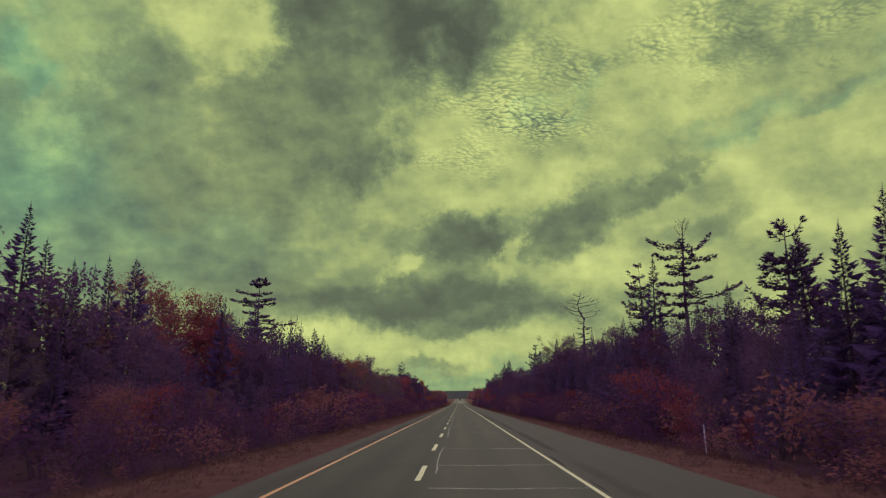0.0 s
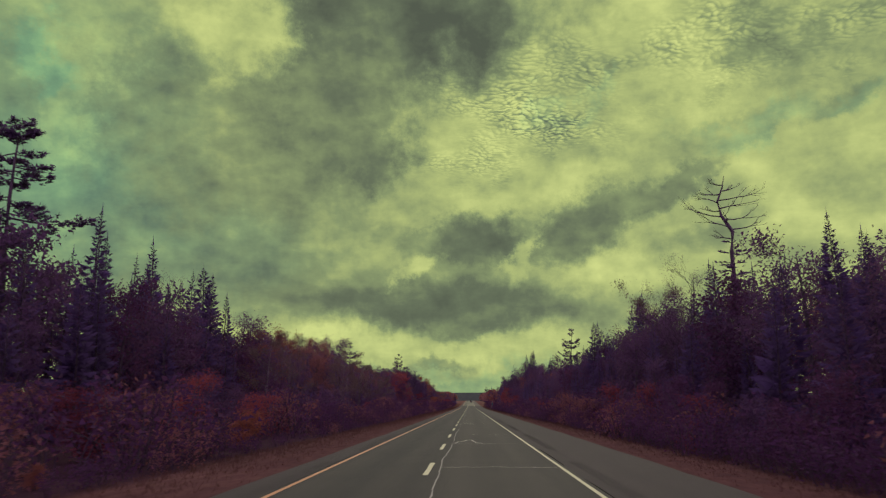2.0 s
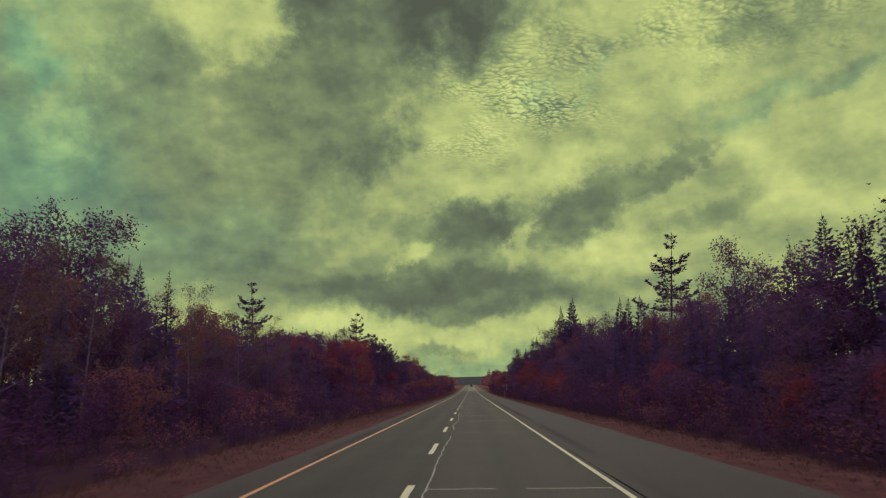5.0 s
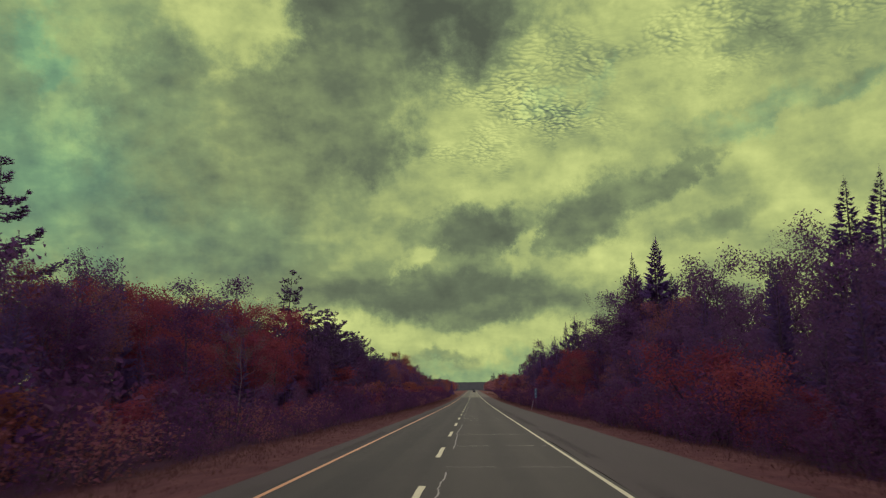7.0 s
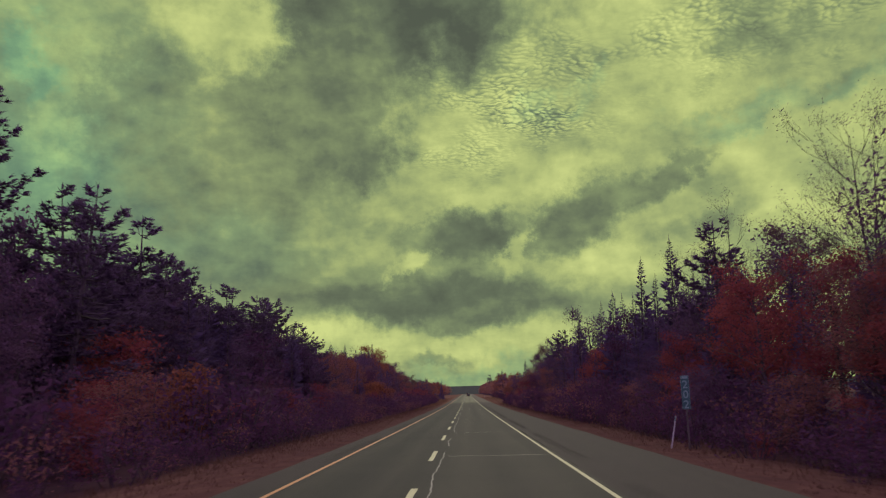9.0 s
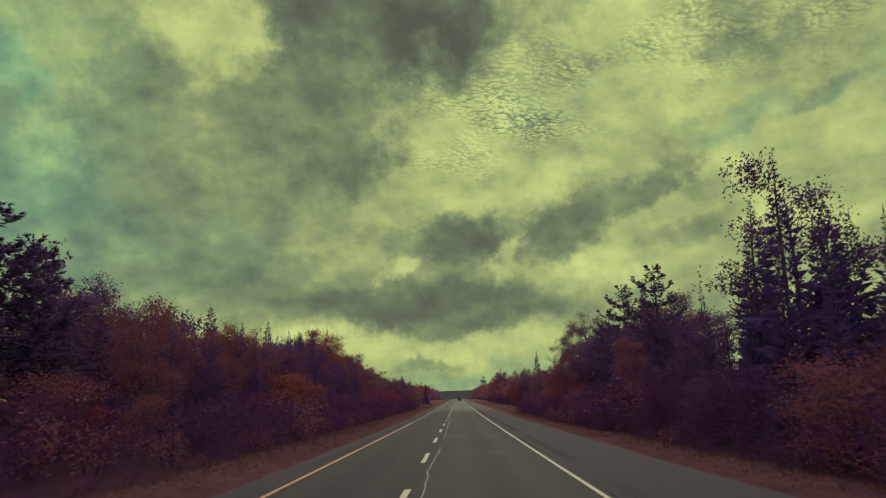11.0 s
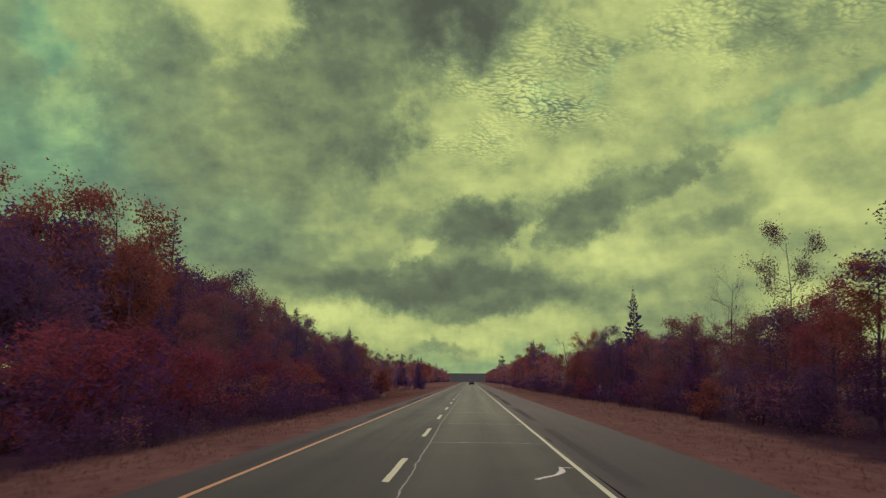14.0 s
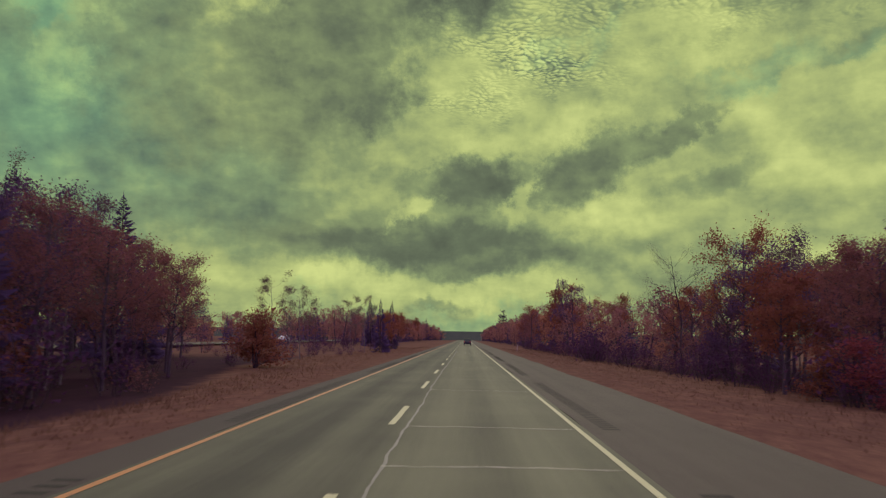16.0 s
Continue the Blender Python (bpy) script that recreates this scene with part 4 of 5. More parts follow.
# x, y and height of the trees that stand out against the sky
SPRUCES_A = [
    (23, 39.4, 13.2), (22, 41.6, 11.8), (-27, 47.7, 15.3), (25, 52.3, 14), (-27, 53.7, 12.7), (-27, 54.6, 12),
    (21, 56.2, 10.7), (-30, 56.3, 14.8), (-27, 57.6, 13), (-27, 61.3, 14.3), (-27, 65.1, 15), (19, 84.4, 11.3),
    (-26, 87.3, 14.4), (24, 90.3, 19), (21, 111.6, 12.3), (-33, 116, 16.2), (-35.2, 116.6, 18.2), (29.2, 118, 18),
    (-30.2, 120, 15.5), (-26.8, 129.3, 15.2), (21, 134.4, 13.8), (-29, 141.3, 14.9), (-27, 141.4, 13), (-24.8, 147.5, 15.2),
    (-27, 152, 16.9), (-31, 152, 15.1), (18.5, 156, 12.8), (22, 162.7, 15.5), (21, 163.8, 14.6), (21, 169.7, 10.2),
]
SPRUCES_B = [
    (19.8, 178.5, 12.8), (21, 182.1, 12.6), (19.3, 184.3, 14.2), (27.2, 189, 15), (21, 191.7, 14.8), (22, 208.8, 12.1),
    (22, 211.5, 12.4), (21, 213, 11.7), (-27, 214.2, 13.5), (21, 216.8, 10), (21, 220.3, 11.2), (-31, 251, 15),
    (22, 272.7, 13.2), (25, 297.2, 15.6), (25, 299.3, 15.8), (-27, 304.9, 11.6), (-27, 311.2, 12.1), (-27, 337.2, 13.8),
    (26, 338.3, 15.9), (-27, 341, 14.4), (25, 341.7, 16.1), (23.1, 341.8, 20), (23.7, 343.6, 20.8), (22, 348.4, 19.4),
    (22, 350.2, 17), (20, 392.3, 15.9), (18.8, 402, 15.9), (19, 419.7, 11.7), (21, 477.3, 14.2), (-27, 484, 13.7),
]
SPRUCES_C = [
    (22, 491.3, 14.4), (-27, 495.8, 13), (-30.7, 525.2, 16.2), (-39, 529.7, 16.5), (-26, 530.8, 14.6), (-28.7, 535, 15.3),
    (-28, 539.1, 15.6), (-27, 544.7, 15.7), (-22, 551.3, 10.3), (-30.7, 585.5, 19.8), (22.5, 603.7, 14.2),
    (-27, 604, 11.9), (-27, 606, 12.6), (-27, 622.4, 12.9), (-26, 641.3, 10.1), (-30.2, 645, 15.2), (20, 727.7, 14.2),
    (-32, 619, 16), (-32, 609, 15.5), (-31, 612, 15), (-13.2, 598, 8.6),
    (-10.5, 685, 7.6), (-11.5, 712, 8.5), (-20, 751, 10.6), (-21, 1022.4, 13.1),
]
RED_MAPLES = [
    (-30, 89, 16.3), (-31.5, 85.5, 15.6), (-28, 91, 13.5), (-27, 317.3, 11.6), (-25, 320.1, 12), (-24, 330, 11.4), (-27, 333.7, 13.5),
    (-24, 336.3, 13.5), (-24, 342.3, 13.6), (-25, 353.6, 14.6), (16.5, 356, 8.4), (15.5, 361, 9.2), (17, 366, 8.8),
    (15, 372, 6.5), (16, 415.6, 8.6), (18, 530, 7.4), (20, 544.7, 8.5), (22, 578.8, 9),
]
BARE_TREES = [
    (19, 132.5, 13.9), (21, 138.1, 15.3), (20, 145.6, 14), (-27, 147.1, 16), (-27, 206.4, 12.8), (25, 304.4, 13.6),
    (20, 352, 12.5), (-27, 353.3, 16.3), (21, 360.9, 16.7), (21, 361, 13.5), (21, 361.3, 16.3), (25, 365.7, 17), (18, 371, 14.6),
    (19, 382.6, 14.2), (20, 388.6, 14), (-27, 498.6, 14.5), (22, 501, 12), (22, 565.3, 11.5), (21, 633, 8.1),
    (18, 634.2, 10.2),
]
DARK_HARDWOODS_A = [
    (21, 51.1, 9.2), (21, 94.6, 11.3), (21, 103.1, 12.5), (20, 113.3, 11.9), (20, 124.4, 10.8), (-27, 135, 12),
    (21, 154.3, 12.4), (-27, 164, 13.9), (21, 165.2, 11.5), (21, 204.3, 9.8), (-27, 217.7, 12.6), (-27, 222.2, 15.5),
    (21, 224.1, 10.6), (-29, 230.7, 17), (21, 234.3, 12.6), (-30, 236.8, 16.6), (-25, 298.8, 12.4), (-26, 299.9, 10),
    (23, 300.6, 14.5), (24, 308.9, 13.3), (23, 317.4, 15), (22, 321.1, 13.1), (-27, 328.8, 15.1), (24, 330, 15.4),
    (18.5, 141, 11.5), (21, 143.5, 13), (19, 147, 12), (17, 150, 10), (21, 151, 13),
    (20, 345, 14.5), (21.5, 347, 16), (19.5, 350, 13), (24, 344, 17), (20, 340, 13),
]
DARK_HARDWOODS_B = [
    (19, 380.4, 12), (19.8, 437, 15.2), (-27, 459.2, 13.8), (21, 470.1, 12.1), (23, 487.8, 13.6), (18.5, 489, 11), (20.5, 494, 12), (18.5, 478, 10),
    (-27, 495.1, 11.8), (-27, 519.4, 13.4), (-27, 536.8, 14.7), (23.5, 536, 13), (-27, 540.4, 14.3), (-28, 545.7, 15.6),
    (-26, 583, 13.8), (-26, 606.4, 13.2), (-25, 614.6, 11.6), (-25, 622.2, 12.6), (20, 623.4, 9.2), (22, 624.4, 9.5),
    (-13, 592, 7.2), (-14.5, 596, 8), (-15, 602.5, 8), (-16.5, 606, 8),
    (19.5, 601.5, 9.5), (21.5, 604, 9.8), (19.8, 606, 8.2),
    (-27, 625.9, 11.2), (-27, 631.1, 12.4), (-24, 644.5, 7.9), (24, 647.7, 8.3), (18.6, 697, 12),
]
RUSSET_TREES_A = [
    (-12.8, 601, 7.4), (-12.3, 605, 7.2), (-14, 586, 7.2), (-34.5, 86, 18.3),
    (-25, 165.2, 11.9), (-23.7, 172, 13), (-27, 199.1, 13.6), (-26, 207.4, 13.9), (-27, 210, 12.1), (-24, 224.8, 10.8),
    (-27, 256.5, 12), (-24, 459.5, 11.1), (21, 472.3, 12.6), (-24, 475.9, 10.3), (-26, 484, 11.6), (-25, 486.3, 12.5),
    (-24, 499.8, 10.9), (-24, 512.7, 11.2), (20, 540.4, 8.5), (-27, 549.8, 15.4), (-28, 556.8, 17.1), (-25, 562.9, 13.8),
    (-29, 569.2, 18.8), (-27.3, 570, 16.8), (-25, 582.8, 12.8), (18, 606.9, 7.3), (18, 608.5, 7.3), (-26.3, 610, 13.4),
    (16, 611.1, 5.8), (-28, 613.3, 14.1), (20, 614.1, 7), (18, 615.7, 6.8), (20, 627.1, 11.2), (22, 644.2, 7.6),
]
RUSSET_TREES_B = [
    (-14.5, 611, 7.1), (-16, 616, 7.3), (-13.6, 615, 7.0), (-15.5, 619.5, 7.0),
    (21, 671.5, 8.4), (20, 687.9, 9.2), (20, 712.1, 13.2), (20, 746.2, 10.1), (20, 800.6, 10.5),
    (20, 803.2, 13.3), (-11.5, 705, 6.9), (-12.5, 735, 8), (-20, 821.7, 9.6), (-24, 833.6, 8.9), (-22, 930.2, 11.4), (-20, 1272.6, 17.6),
]
PINES = [
    (24, 52.5, 14.7), (23, 92.5, 18.6), (22, 201.5, 12.4), (28.6, 284, 23),
    (-35, 308, 21), (-26, 364.1, 20.7), (-20.1, 365.2, 14.6), (-24, 370.6, 16), (23, 352, 16.5), (18, 374.9, 13.4), (-24, 382, 16.9),
    (-24, 387.9, 14.7), (-26, 395.5, 15.8), (-26.5, 397, 16), (-25, 407.9, 14.8), (-27.2, 415, 16), (-25, 415.8, 14.8),
    (-26, 427.8, 16.1), (-27.6, 435, 17), (19, 464.1, 13.9), (19.5, 487, 12.5), (20.2, 481.5, 14.5), (20, 962, 16.5),
]
THIN_BIRCHES = [
    (22, 357, 13.5), (19.5, 366, 13), (23, 510.9, 13.5), (22, 525.1, 16.2), (24.8, 533, 17.8), (23, 533.7, 14.8),
    (22, 534.5, 15.6), (22, 553.6, 12.7), (20, 618.7, 8.8), (-27, 618.8, 12.8),
    (22, 630.8, 8.8), (-19.5, 150, 10), (-20, 160, 10.5), (-19.5, 196, 11), (-20, 203, 11.5), (-19, 211, 10), (-20.5, 222, 12), (-19.5, 236, 11),
    (-19, 246, 10), (-19.5, 258, 10.5), (-19, 318, 10), (20, 146.5, 15.2), (-17, 575, 9), (-18, 588, 9.5), (-17.5, 597, 8.8), (-16.5, 560, 8.4), (-15.5, 608, 8.5), (-18.5, 567, 9.2), (-14, 593, 8), (-14.5, 605, 8), (-13.7, 636, 7.6), (-13.5, 646, 7.0), (-12.7, 685, 8.4), (-20, 719, 9.3),
]
ORANGE_CLUMPS = [
    (-10.5, 92.1, 0.8), (-10.5, 111.3, 2.2), (-13, 143.2, 2.6), (-12, 272.8, 2.9), (-13, 362.4, 4.6), (-17, 482.5, 6.1),
    (-15, 483.5, 4.7), (-18, 485.1, 6.1), (16, 553.1, 2.8), (-12.5, 572, 4), (-13, 588, 3.4), (-12, 595, 3.2), (-12, 555, 2.8), (-14, 600, 4), (-12.2, 627, 4.4), (-12.8, 628.5, 3.6), (-10.5, 562.6, 1.4), (16, 607, 2.5),
]
RED_CLUMPS = [
    (14, 46, 3.8), (15, 56.7, 5), (-14, 101.9, 3.4), (-13, 121.7, 3.3), (-13, 129.1, 2.3), (14, 174.9, 3.4),
    (14, 194.7, 3.3), (14, 231.1, 4.1), (-14, 283.4, 2.5), (13, 285.3, 4.1), (14, 294.1, 5.5), (11, 350.3, 1),
    (-12, 350.4, 2.8), (-19, 367.3, 7.3), (-13, 373, 2.9), (13, 476.9, 4), (15, 495.7, 6.3), (-10, 507.4, 1.2),
    (-10.5, 510.5, 1.5), (-12.5, 531, 4.6), (-13, 536, 5), (-12, 541.5, 4.2), (-13.5, 547, 4.6), (-14, 524.6, 3.8), (-14, 527.1, 4.1), (-13, 561, 4.2), (-14, 579, 3.6), (-11.8, 584, 2.8), (-11.5, 577, 2.4), (17, 580.1, 2.2), (16, 603.7, 2.9),
]
snag()
old_pine(-31, 122.4, 22.0, [
    (0.9, 0, 1.5, 0.1), (0.9, 180, 1.5, 0.1), (2.2, 180, 3.5, 0.08), (2.3, 5, 1.8, 0.0), (3.2, 0, 2.4, -0.05), (3.5, 178, 4.4, 0.06), (4.0, 20, 2.4, 0.05),
    (4.1, 160, 2.5, 0.0), (5.4, 190, 2.1, 0.0), (5.8, 60, 2.4, 0.0), (6.6, 0, 2.5, -0.05), (6.9, 355, 5.6, -0.05), (7.1, 150, 2.6, 0.0), (7.8, 30, 2.8, 0.0), (8.2, 200, 2.6, 0.0), (9.0, 330, 3.0, 0.0),
], 1.5, "tall old pine with flat-topped layered boughs on a bare stem", seed=301)
old_pine(27, 87, 22.7, [
    (3.1, 175, 3.9, 0.22), (3.4, 10, 3.2, 0.55), (4.3, 185, 3.4, 0.05), (4.5, 0, 3.4, 0.04), (5.4, 160, 1.7, 0.1), (5.5, 20, 1.7, 0.1), (6.2, 190, 1.8, 0.0),
    (7.0, 10, 2.9, 0.12), (7.3, 175, 2.5, 0.0), (8.8, 355, 5.8, 0.2), (8.5, 180, 2.8, 0.05), (9.4, 30, 2.4, 0.0), (9.6, 200, 2.6, 0.0), (10.4, 340, 2.8, 0.0), (10.8, 160, 2.6, 0.0),
], 1.0, "tall old pine with a dead bare top and flat boughs", dead=2.3, seed=302)


def planting():
    rng = random.Random(5)
    taken = []

    def free(x, y, d):
        return all((x - a) ** 2 + (y - b) ** 2 > d * d for a, b in taken)

    for stock, rows in ((spires, SPRUCES_A + SPRUCES_B + SPRUCES_C), (maples, RED_MAPLES), (russets, RUSSET_TREES_A + RUSSET_TREES_B), (dulls, DARK_HARDWOODS_A + DARK_HARDWOODS_B), (bares, BARE_TREES), (birches, THIN_BIRCHES)):
        for x, y, h in rows:
            if y < 1150:
                (oranges if stock is russets and (h < 7 or y > 700) else golds if stock is russets and (540 < y < 575 or 160 < y < 175 or 480 < y < 495 or y > 620) else stock).plant(rng, x, y, h, rng.uniform(0.85, 1.15))
                taken.append((x, y))
    for stock, rows in ((red_clumps, RED_CLUMPS), (orange_clumps, ORANGE_CLUMPS)):
        for x, y, h in rows:
            stock.plant(rng, x, y, h, 1.25)
            taken.append((x, y))
    for x, y, h in PINES:
        (pines if h > 17.5 else low_pines).plant(rng, x, y, h)
        taken.append((x, y))

    for y0, y1, x0, x1, h0, h1, gap, stock in ((98, 150, -33, -25, 13.5, 16.8, 2.6, spruces), (368, 440, -30, -23, 12.5, 15.5, 4.5, low_pines), (376, 440, 17, 22, 11, 15, 3.0, spruces)):
        y = y0
        while y < y1:
            y += gap * rng.uniform(0.6, 1.4)
            x = rng.uniform(x0, x1)
            if free(x, y, 1.8):
                stock.plant(rng, x, y, rng.uniform(h0, h1), rng.uniform(0.9, 1.15))
                taken.append((x, y))

    left = [(0, 12), (58, 12), (65, 7.5), (86, 7.5), (93, 14.5), (150, 14.5), (170, 11), (195, 12), (215, 13.5), (240, 13.5), (255, 12), (300, 11.5), (335, 12), (365, 14), (380, 15), (440, 15), (460, 12), (500, 11.5), (530, 13), (590, 15), (615, 13.5), (640, 9), (660, 7), (745, 8), (800, 10), (1300, 13)]
    right = [(0, 9), (60, 9), (85, 12), (130, 13), (165, 13), (195, 11.5), (230, 11), (290, 11.5), (340, 12.5), (400, 12.5), (440, 12.5), (470, 11.5), (505, 11.5), (520, 8.5), (600, 8), (700, 9), (800, 11), (1300, 12.5)]

    def canopy(side, y):
        """Height of the closed canopy along the road."""
        ys, hs = zip(*(left if side < 0 else right))
        return float(np.interp(y, ys, hs))

    def any_tree(side, x, y, h, back):
        r = rng.random()
        red = side < 0 and (300 < y < 362 or 452 < y < 500) or side > 0 and 340 < y < 373 and x < 19
        piney = side < 0 and 362 < y < 440
        pointed, fill = (back_spruces, back_fillers) if back else (spruces, fillers)
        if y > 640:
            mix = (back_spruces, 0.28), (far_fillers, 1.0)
        elif red:
            mix = (maples, 0.27), (russets, 0.4), (fill, 0.66), (pointed, 1.0)
        elif piney:
            mix = (low_pines, 0.45), (fill, 0.7), (pointed, 1.0)
        elif side > 0 and y > 505:
            mix = (russets, 0.45), (fill, 0.7), (dulls, 0.85), (pointed, 0.95), (birches, 1.0)
        elif side < 0 and 545 < y < 615:
            mix = (pointed, 0.55), (russets, 0.72), (dulls, 0.78), (birches, 0.80), (fill, 1.0)
        elif side < 0:
            mix = (pointed, 0.52), (fill, 0.93), (russets, 0.97), (birches, 1.0)
        else:
            mix = (pointed, 0.62), (fill, 0.95), (russets, 0.975), (bares, 1.0)
        for stock, top in mix:
            if r < top:
                return stock.plant(rng, x, y, h, rng.uniform(0.9, 1.2), not back)

    # rows from the forest edge inwards: side, x range, heights as shares of the canopy, spacing, y range
    rows = [
        (-1, 13.5, 18, 0.28, 0.55, 2.3, 548, 613), (1, 17, 22, 0.25, 0.5, 2.6, 515, 640),
        (-1, 13.5, 18, 0.16, 0.32, 3.4, -15, 612), (-1, 19, 24, 0.50, 0.80, 3.0, -15, 622), (-1, 25.5, 31, 0.85, 1.05, 2.9, -15, 640), (-1, 32, 44, 0.98, 1.18, 2.7, 0, 640),
        (1, 12, 14.5, 0.16, 0.34, 3.4, -10, 505), (1, 15, 18, 0.45, 0.75, 2.9, -10, 520), (1, 19, 24, 0.8, 1.0, 3.0, -10, 600), (1, 25, 36, 0.95, 1.15, 2.8, 0, 640),
        (-1, 45, 58, 0.8, 1.0, 3.8, 0, 640), (1, 37, 50, 0.8, 1.0, 3.8, 0, 640),
    ]
    far_rows = [
        (1, 17, 23, 0.6, 0.95, 5.5, 600, 1300), (1, 24, 36, 0.95, 1.2, 5.5, 600, 1300),
        (-1, 20, 26, 0.55, 0.95, 6.0, 745, 1300), (-1, 27, 40, 0.9, 1.15, 6.0, 745, 1300), (-1, 60, 80, 0.6, 0.85, 3.5, 640, 800), (-1, 42, 100, 0.85, 1.1, 3.2, 800, 1150),
    ]
    for side, xa, xb, ha, hb, gap, ya, yb in rows + far_rows:
        y = ya
        while y < yb:
            y += gap * rng.uniform(0.6, 1.4)
            x = side * rng.uniform(xa, xb)
            if free(x, y, 1.6):
                h = rng.uniform(ha, hb) * canopy(side, y)
                if hb <= 0.5 and rng.random() < 0.85 and y < 640:
                    clumps.plant(rng, x, y, h, rng.uniform(0.9, 1.4))
                else:
                    any_tree(side, x, y, h, xa > 25 or y > 660)
    # brush along the verges
    for side, xa, xb, ha, hb, gap, ya, yb in ((-1, 8.4, 9.8, 0.7, 1.5, 1.3, -8, 590), (1, 9.9, 11.4, 0.8, 1.7, 1.5, -8, 510), (-1, 10.0, 13.5, 1.5, 3.0, 1.7, -8, 606), (-1, 12, 17, 0.5, 1.4, 4.0, 600, 760), (1, 11.4, 14.5, 1.5, 3.0, 1.8, -8, 520), (1, 15.5, 18.5, 0.8, 2.6, 1.6, 520, 760), (-1, 17, 40, 0.8, 2.2, 2.4, 640, 760)):
        y = ya
        while y < yb:
            y += gap * rng.uniform(0.5, 1.5)
            x = side * rng.uniform(xa, xb)
            k = 0.95 + 0.9 * noise.noise((x * 0.15, y * 0.12, 5.0))
            brush.plant(rng, x, y, rng.uniform(ha, hb) * max(0.4, k), rng.uniform(0.9, 1.5), rng.random() < 0.35)
    for stock in (spruces, spires, back_spruces, pines, low_pines, maples, russets, oranges, dulls, fillers, far_fillers, back_fillers, birches, bares, clumps, red_clumps, orange_clumps, golds, brush):
        stock.join_rest()


planting()


def grass():
    """Short tufts of dry grass, thin at the asphalt and thicker towards the brush."""
    rng = random.Random(9)
    for name, edge, out, wide, label in (("verge_grass", -4.5, -4.2, -9.5, "dry russet grass on the median verge"), ("verge_grass", 7.7, 3.9, 9.5, "dry russet grass on the outer verge")):
        s, hay = Soup(), Soup()
        for _ in range(30000):
            y = -6 + 740 * rng.random() ** 1.1
            reach = out + (wide - out) * min(1.0, max(0.0, (y - (500 if edge > 0 else 600)) / 50.0))
            k = rng.random() ** 0.8
            x = edge + reach * k
            h = rng.uniform(0.05, 0.16) * (0.5 + 1.2 * k)
            b = Vector((x, y, lie(x, y) - 0.01))
            for j in range(3):
                a = rng.uniform(0, 6.3)
                q = b + Vector((rng.gauss(0, 0.07), rng.gauss(0, 0.07), 0))
                p = Vector((math.cos(a), math.sin(a), 0)) * 0.011
                (hay if y > 495 + 25 * math.sin(x) else s).face(q - p, q + p, q + Vector((rng.gauss(0, 0.35), rng.gauss(0, 0.35), 1)) * h * rng.uniform(0.7, 1.3))
        tagged(s.make(name, GRASS, None), label, "grass", kind="stuff")
        tagged(hay.make(name, HAY, None), label.replace("russet", "tan"), "grass", kind="stuff")


grass()


def far_hill():
    v, f = [], []
    n = 90
    for i in range(n + 1):
        x = -2400 + 4800 * i / n
        h = 40 + 7 * noise.noise((x * 0.0016, 7.0, 0)) + 2.2 * noise.noise((x * 0.02, 2.0, 0))
        v += [(x, 2700, -2), (x, 2760, h), (x, 3100, h * 0.8)]
        if i:
            a = 3 * i - 3
            f += [(a, a + 3, a + 4, a + 1), (a + 1, a + 4, a + 5, a + 2)]
    tagged(mesh_ob("far_wooded_hill", v, f, earth("far_woods", [(0.022, 0.031, 0.022), (0.036, 0.047, 0.032), (0.055, 0.064, 0.042)], 0.05)), "low dark wooded ridge on the horizon", "hill", kind="structure")


far_hill()


# ---- roadside things ----
STEEL = plain("galvanised_steel", (0.32, 0.31, 0.32), 0.45, 0.7)
SIGN_GREEN = plain("green_sign_sheet", (0.010, 0.062, 0.058), 0.45)
DARK_STEEL = plain("weathered_dark_steel", (0.10, 0.075, 0.075), 0.6, 0.4)
SIGN_WHITE = plain("white_sign_sheet", (0.13, 0.21, 0.19), 0.5)
POST_WHITE = plain("weathered_white_post", (0.36, 0.33, 0.34), 0.6)


def mile_sign():
    x, y = 9.3, 353.0
    top = thing("mile_marker_sign", "tall narrow green mile marker on a steel post in the grass", "road sign")
    top.matrix_basis = pose(x, y, lie(x, y), 0, 0, -4)
    bm = bmesh.new()
    for dx, w in ((0, 0.05), (-0.028, 0.012), (0.028, 0.012)):
        box(bm, (dx, 0.02 if dx else 0.035, 1.3), (w, 0.03 if dx else 0.008, 2.75), 0.002)
    part("post", bm, DARK_STEEL, top)
    bm = bmesh.new()
    box(bm, (0, -0.003, 2.05), (0.305, 0.006, 1.22), 0.001)
    panel = part("panel", bm, SIGN_GREEN, top, "green sheet panel with white border")
    bm = bmesh.new()
    for c, s in (((-0.143, -0.008, 2.05), (0.01, 0.003, 1.2)), ((0.143, -0.008, 2.05), (0.01, 0.003, 1.2)), ((0, -0.008, 1.447), (0.276, 0.003, 0.01)), ((0, -0.008, 2.652), (0.276, 0.003, 0.01)), ((0, -0.008, 2.59), (0.22, 0.003, 0.085))):
        box(bm, c, s)
    part("border", bm, SIGN_WHITE, panel, "white border and word bar")
    for i, ch in enumerate("202"):
        cu = bpy.data.curves.new("digit", "FONT")
        cu.body, cu.size, cu.extrude, cu.align_x = ch, 0.40, 0.0015, "CENTER"
        cu.offset = 0.006
        cu.materials.append(SIGN_WHITE)
        ob = new("digit", cu)
        ob.parent = panel
        ob.matrix_basis = pose(0, -0.008, 2.20 - 0.36 * i, 90, 0, 0)


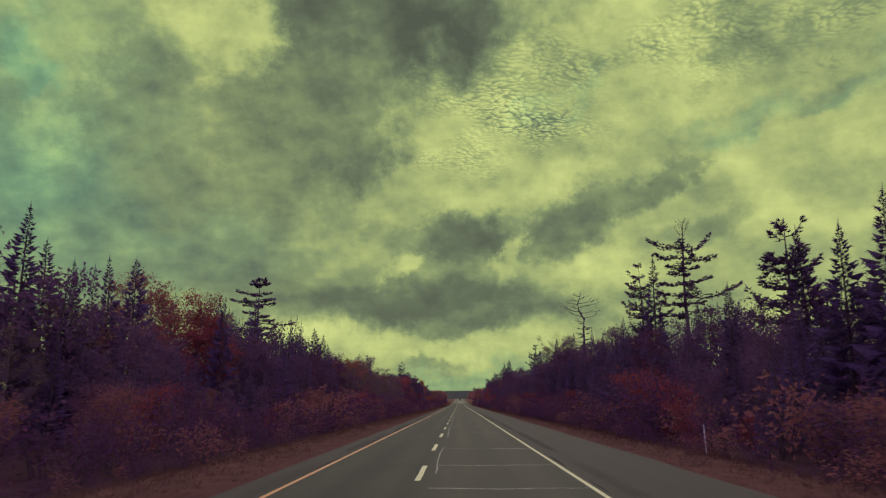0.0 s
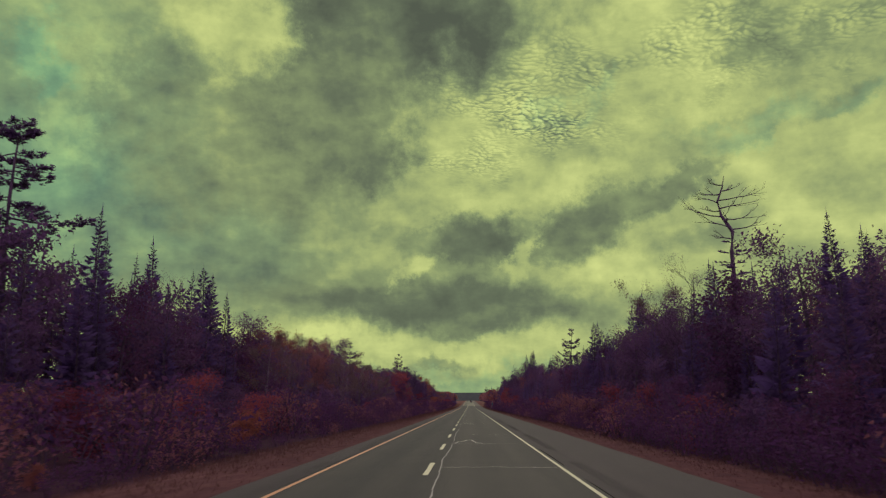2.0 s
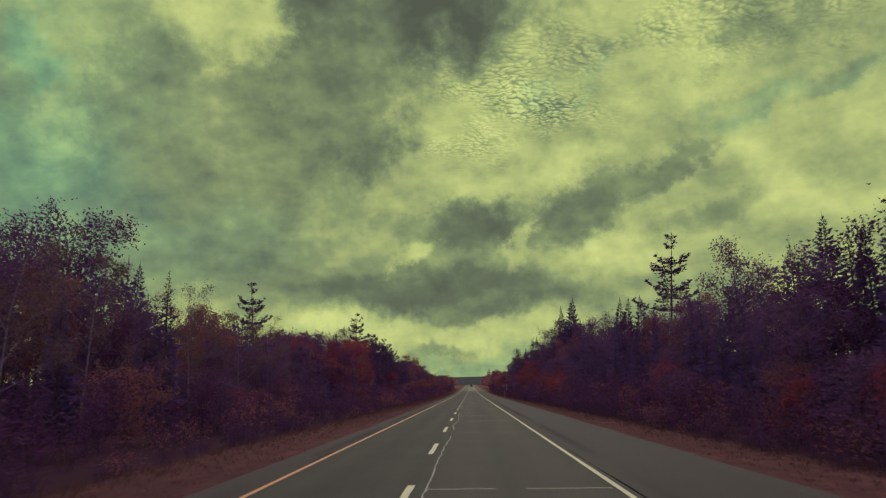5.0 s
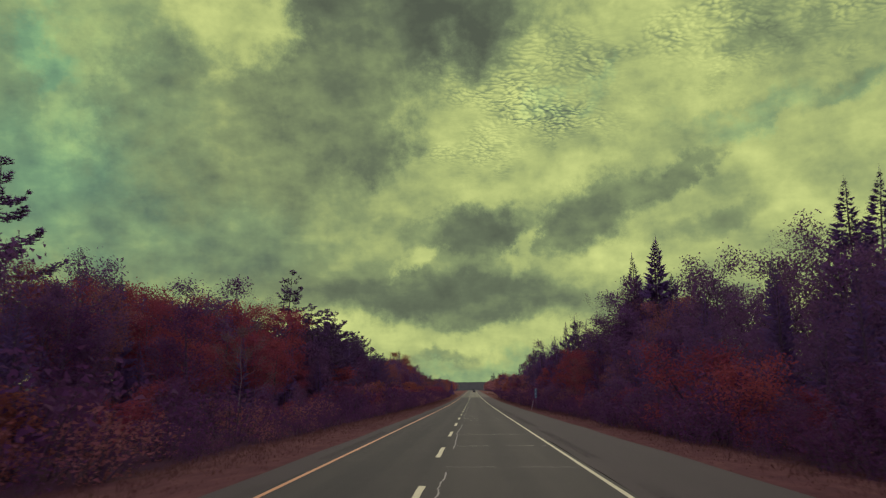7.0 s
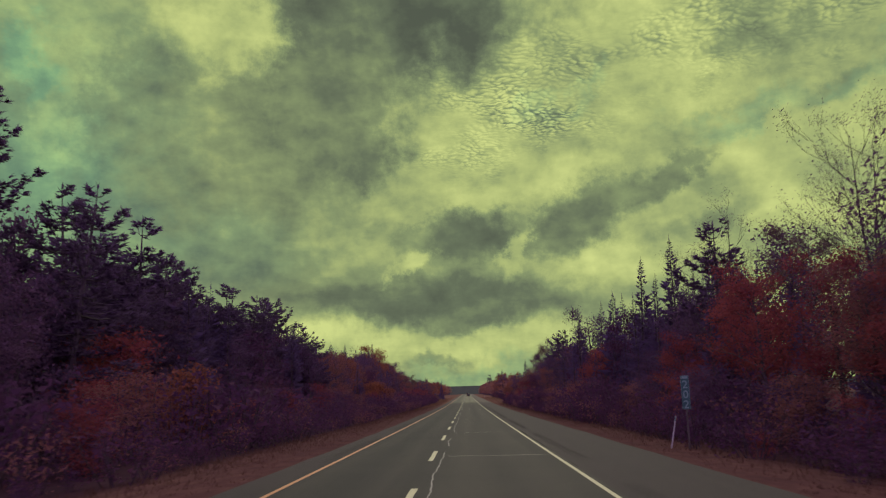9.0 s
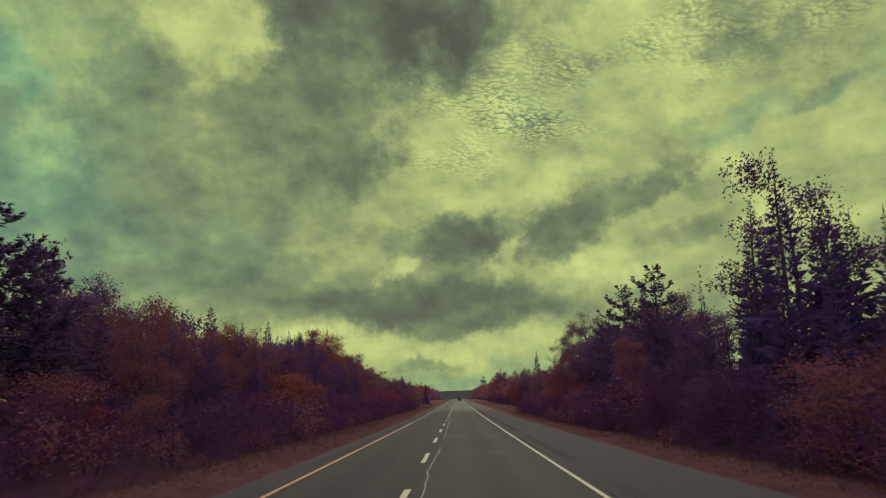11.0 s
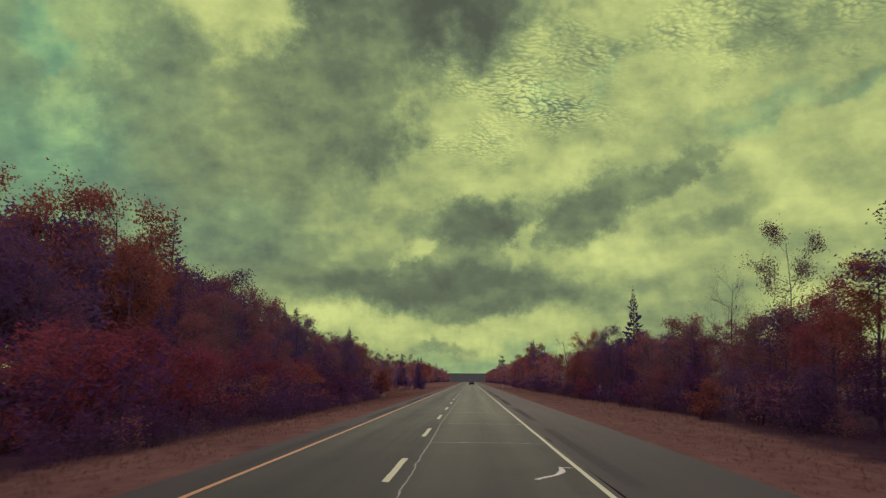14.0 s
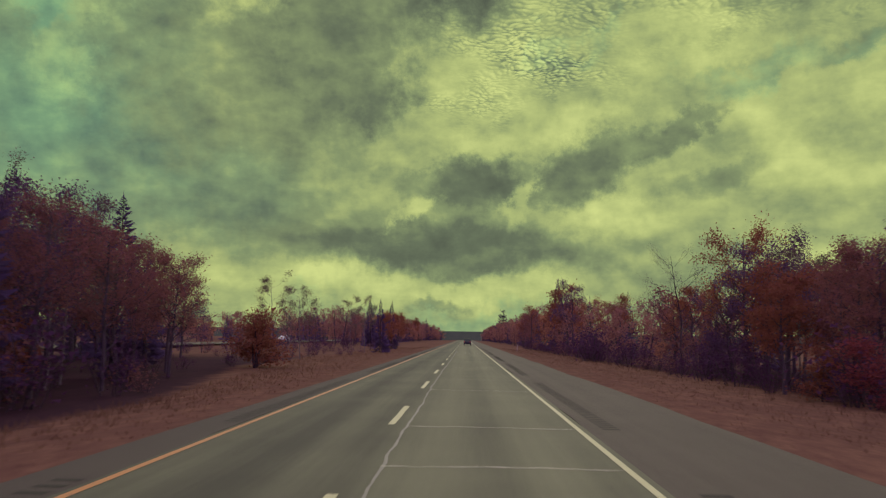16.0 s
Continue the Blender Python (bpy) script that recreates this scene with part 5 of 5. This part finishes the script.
def stake(x, y, h, lean, label):
    top = thing("delineator_post", label, "post", "marker posts on the verge")
    top.matrix_basis = pose(x, y, lie(x, y) - 0.05, 0, lean, 0)
    bm = bmesh.new()
    box(bm, (0, 0, h / 2), (0.05, 0.02, h), 0.005)
    part("shaft", bm, POST_WHITE, top)
    bm = bmesh.new()
    box(bm, (0, -0.012, h - 0.12), (0.04, 0.004, 0.12), 0.001)
    part("reflector", bm, SIGN_WHITE, top)


mile_sign()
stake(8.75, 353.5, 1.25, 12, "leaning white marker post in the grass")
stake(10.9, 31.7, 1.2, -2, "white marker post at the edge of the brush")
stake(9.5, 694.0, 1.2, 2, "white marker post in the grass")


# ---- vehicles far down the road ----
RUBBER = plain("tyre_rubber", (0.02, 0.02, 0.02), 0.8)
TAIL = plain("red_tail_lamp", (0.35, 0.02, 0.02), 0.25)
GLASS = plain("dark_car_glass", (0.015, 0.018, 0.02), 0.08)


def car(x, y, col, label, turn=0):
    top = thing("car", label, "car", "vehicles on the highway")
    top.matrix_basis = pose(x, y, rise(y) + 0.005, math.degrees(math.atan(0.009)), 0, turn)
    paintwork = plain("car_paint", col, 0.25, 0.3)
    W, L = 1.84, 4.6
    prof = [(-2.3, 0.35), (-2.32, 0.95), (-2.2, 1.08), (-1.75, 1.12), (-1.2, 1.62), (0.35, 1.66), (1.15, 1.12), (2.1, 0.95), (2.3, 0.7), (2.3, 0.35)]
    bm = bmesh.new()
    rings = []
    for s, k in ((-1, 0.97), (-0.86, 1.0), (0.86, 1.0), (1, 0.97)):
        ring = []
        for py, pz in prof:
            tuck = 0.78 if pz > 1.3 else 1.0
            ring.append(bm.verts.new((s * W / 2 * tuck, py * k, 0.35 + (pz - 0.35) * (0.97 if abs(s) == 1 else 1.0))))
        rings.append(ring)
    n = len(prof)
    for a, b in zip(rings, rings[1:]):
        for i in range(n):
            bm.faces.new((a[i], b[i], b[(i + 1) % n], a[(i + 1) % n]))
    bm.faces.new(rings[0])
    bm.faces.new(list(reversed(rings[-1])))
    bmesh.ops.recalc_face_normals(bm, faces=bm.faces)
    body = part("body", bm, paintwork, top)
    bm = bmesh.new()
    box(bm, (0, -1.53, 1.37), (1.22, 0.02, 0.5), 0.01, Matrix.Translation((0, -1.53, 1.37)) @ Matrix.Rotation(radians(-42), 4, "X") @ Matrix.Translation((0, 1.53, -1.37)))
    part("rear_window", bm, GLASS, body, "dark rear window")
    for s in (-1, 1):
        bm = bmesh.new()
        box(bm, (s * 0.72, -2.31, 0.9), (0.34, 0.06, 0.16), 0.02)
        part("tail_lamp", bm, TAIL, body, "red tail lamp")
        for wy in (-1.4, 1.42):
            bm = bmesh.new()
            bmesh.ops.create_cone(bm, cap_ends=True, segments=18, radius1=0.34, radius2=0.34, depth=0.22, matrix=pose(s * 0.80, wy, 0.34, 0, 90, 0))
            wheel = part("wheel", bm, RUBBER, top)
            bm = bmesh.new()
            bmesh.ops.create_cone(bm, cap_ends=True, segments=12, radius1=0.21, radius2=0.19, depth=0.03, matrix=pose(s * 0.925, wy, 0.34, 0, 90 * s, 0))
            part("rim", bm, STEEL, wheel, "metal rim")


car(2.1, 770.0, (0.025, 0.022, 0.03), "dark hatchback driving on the worn asphalt")
car(1.9, 1010.0, (0.02, 0.02, 0.022), "small dark car on the distant asphalt")
car(-45.5, 775.0, (0.6, 0.6, 0.58), "small white car on the opposite carriageway", 180)
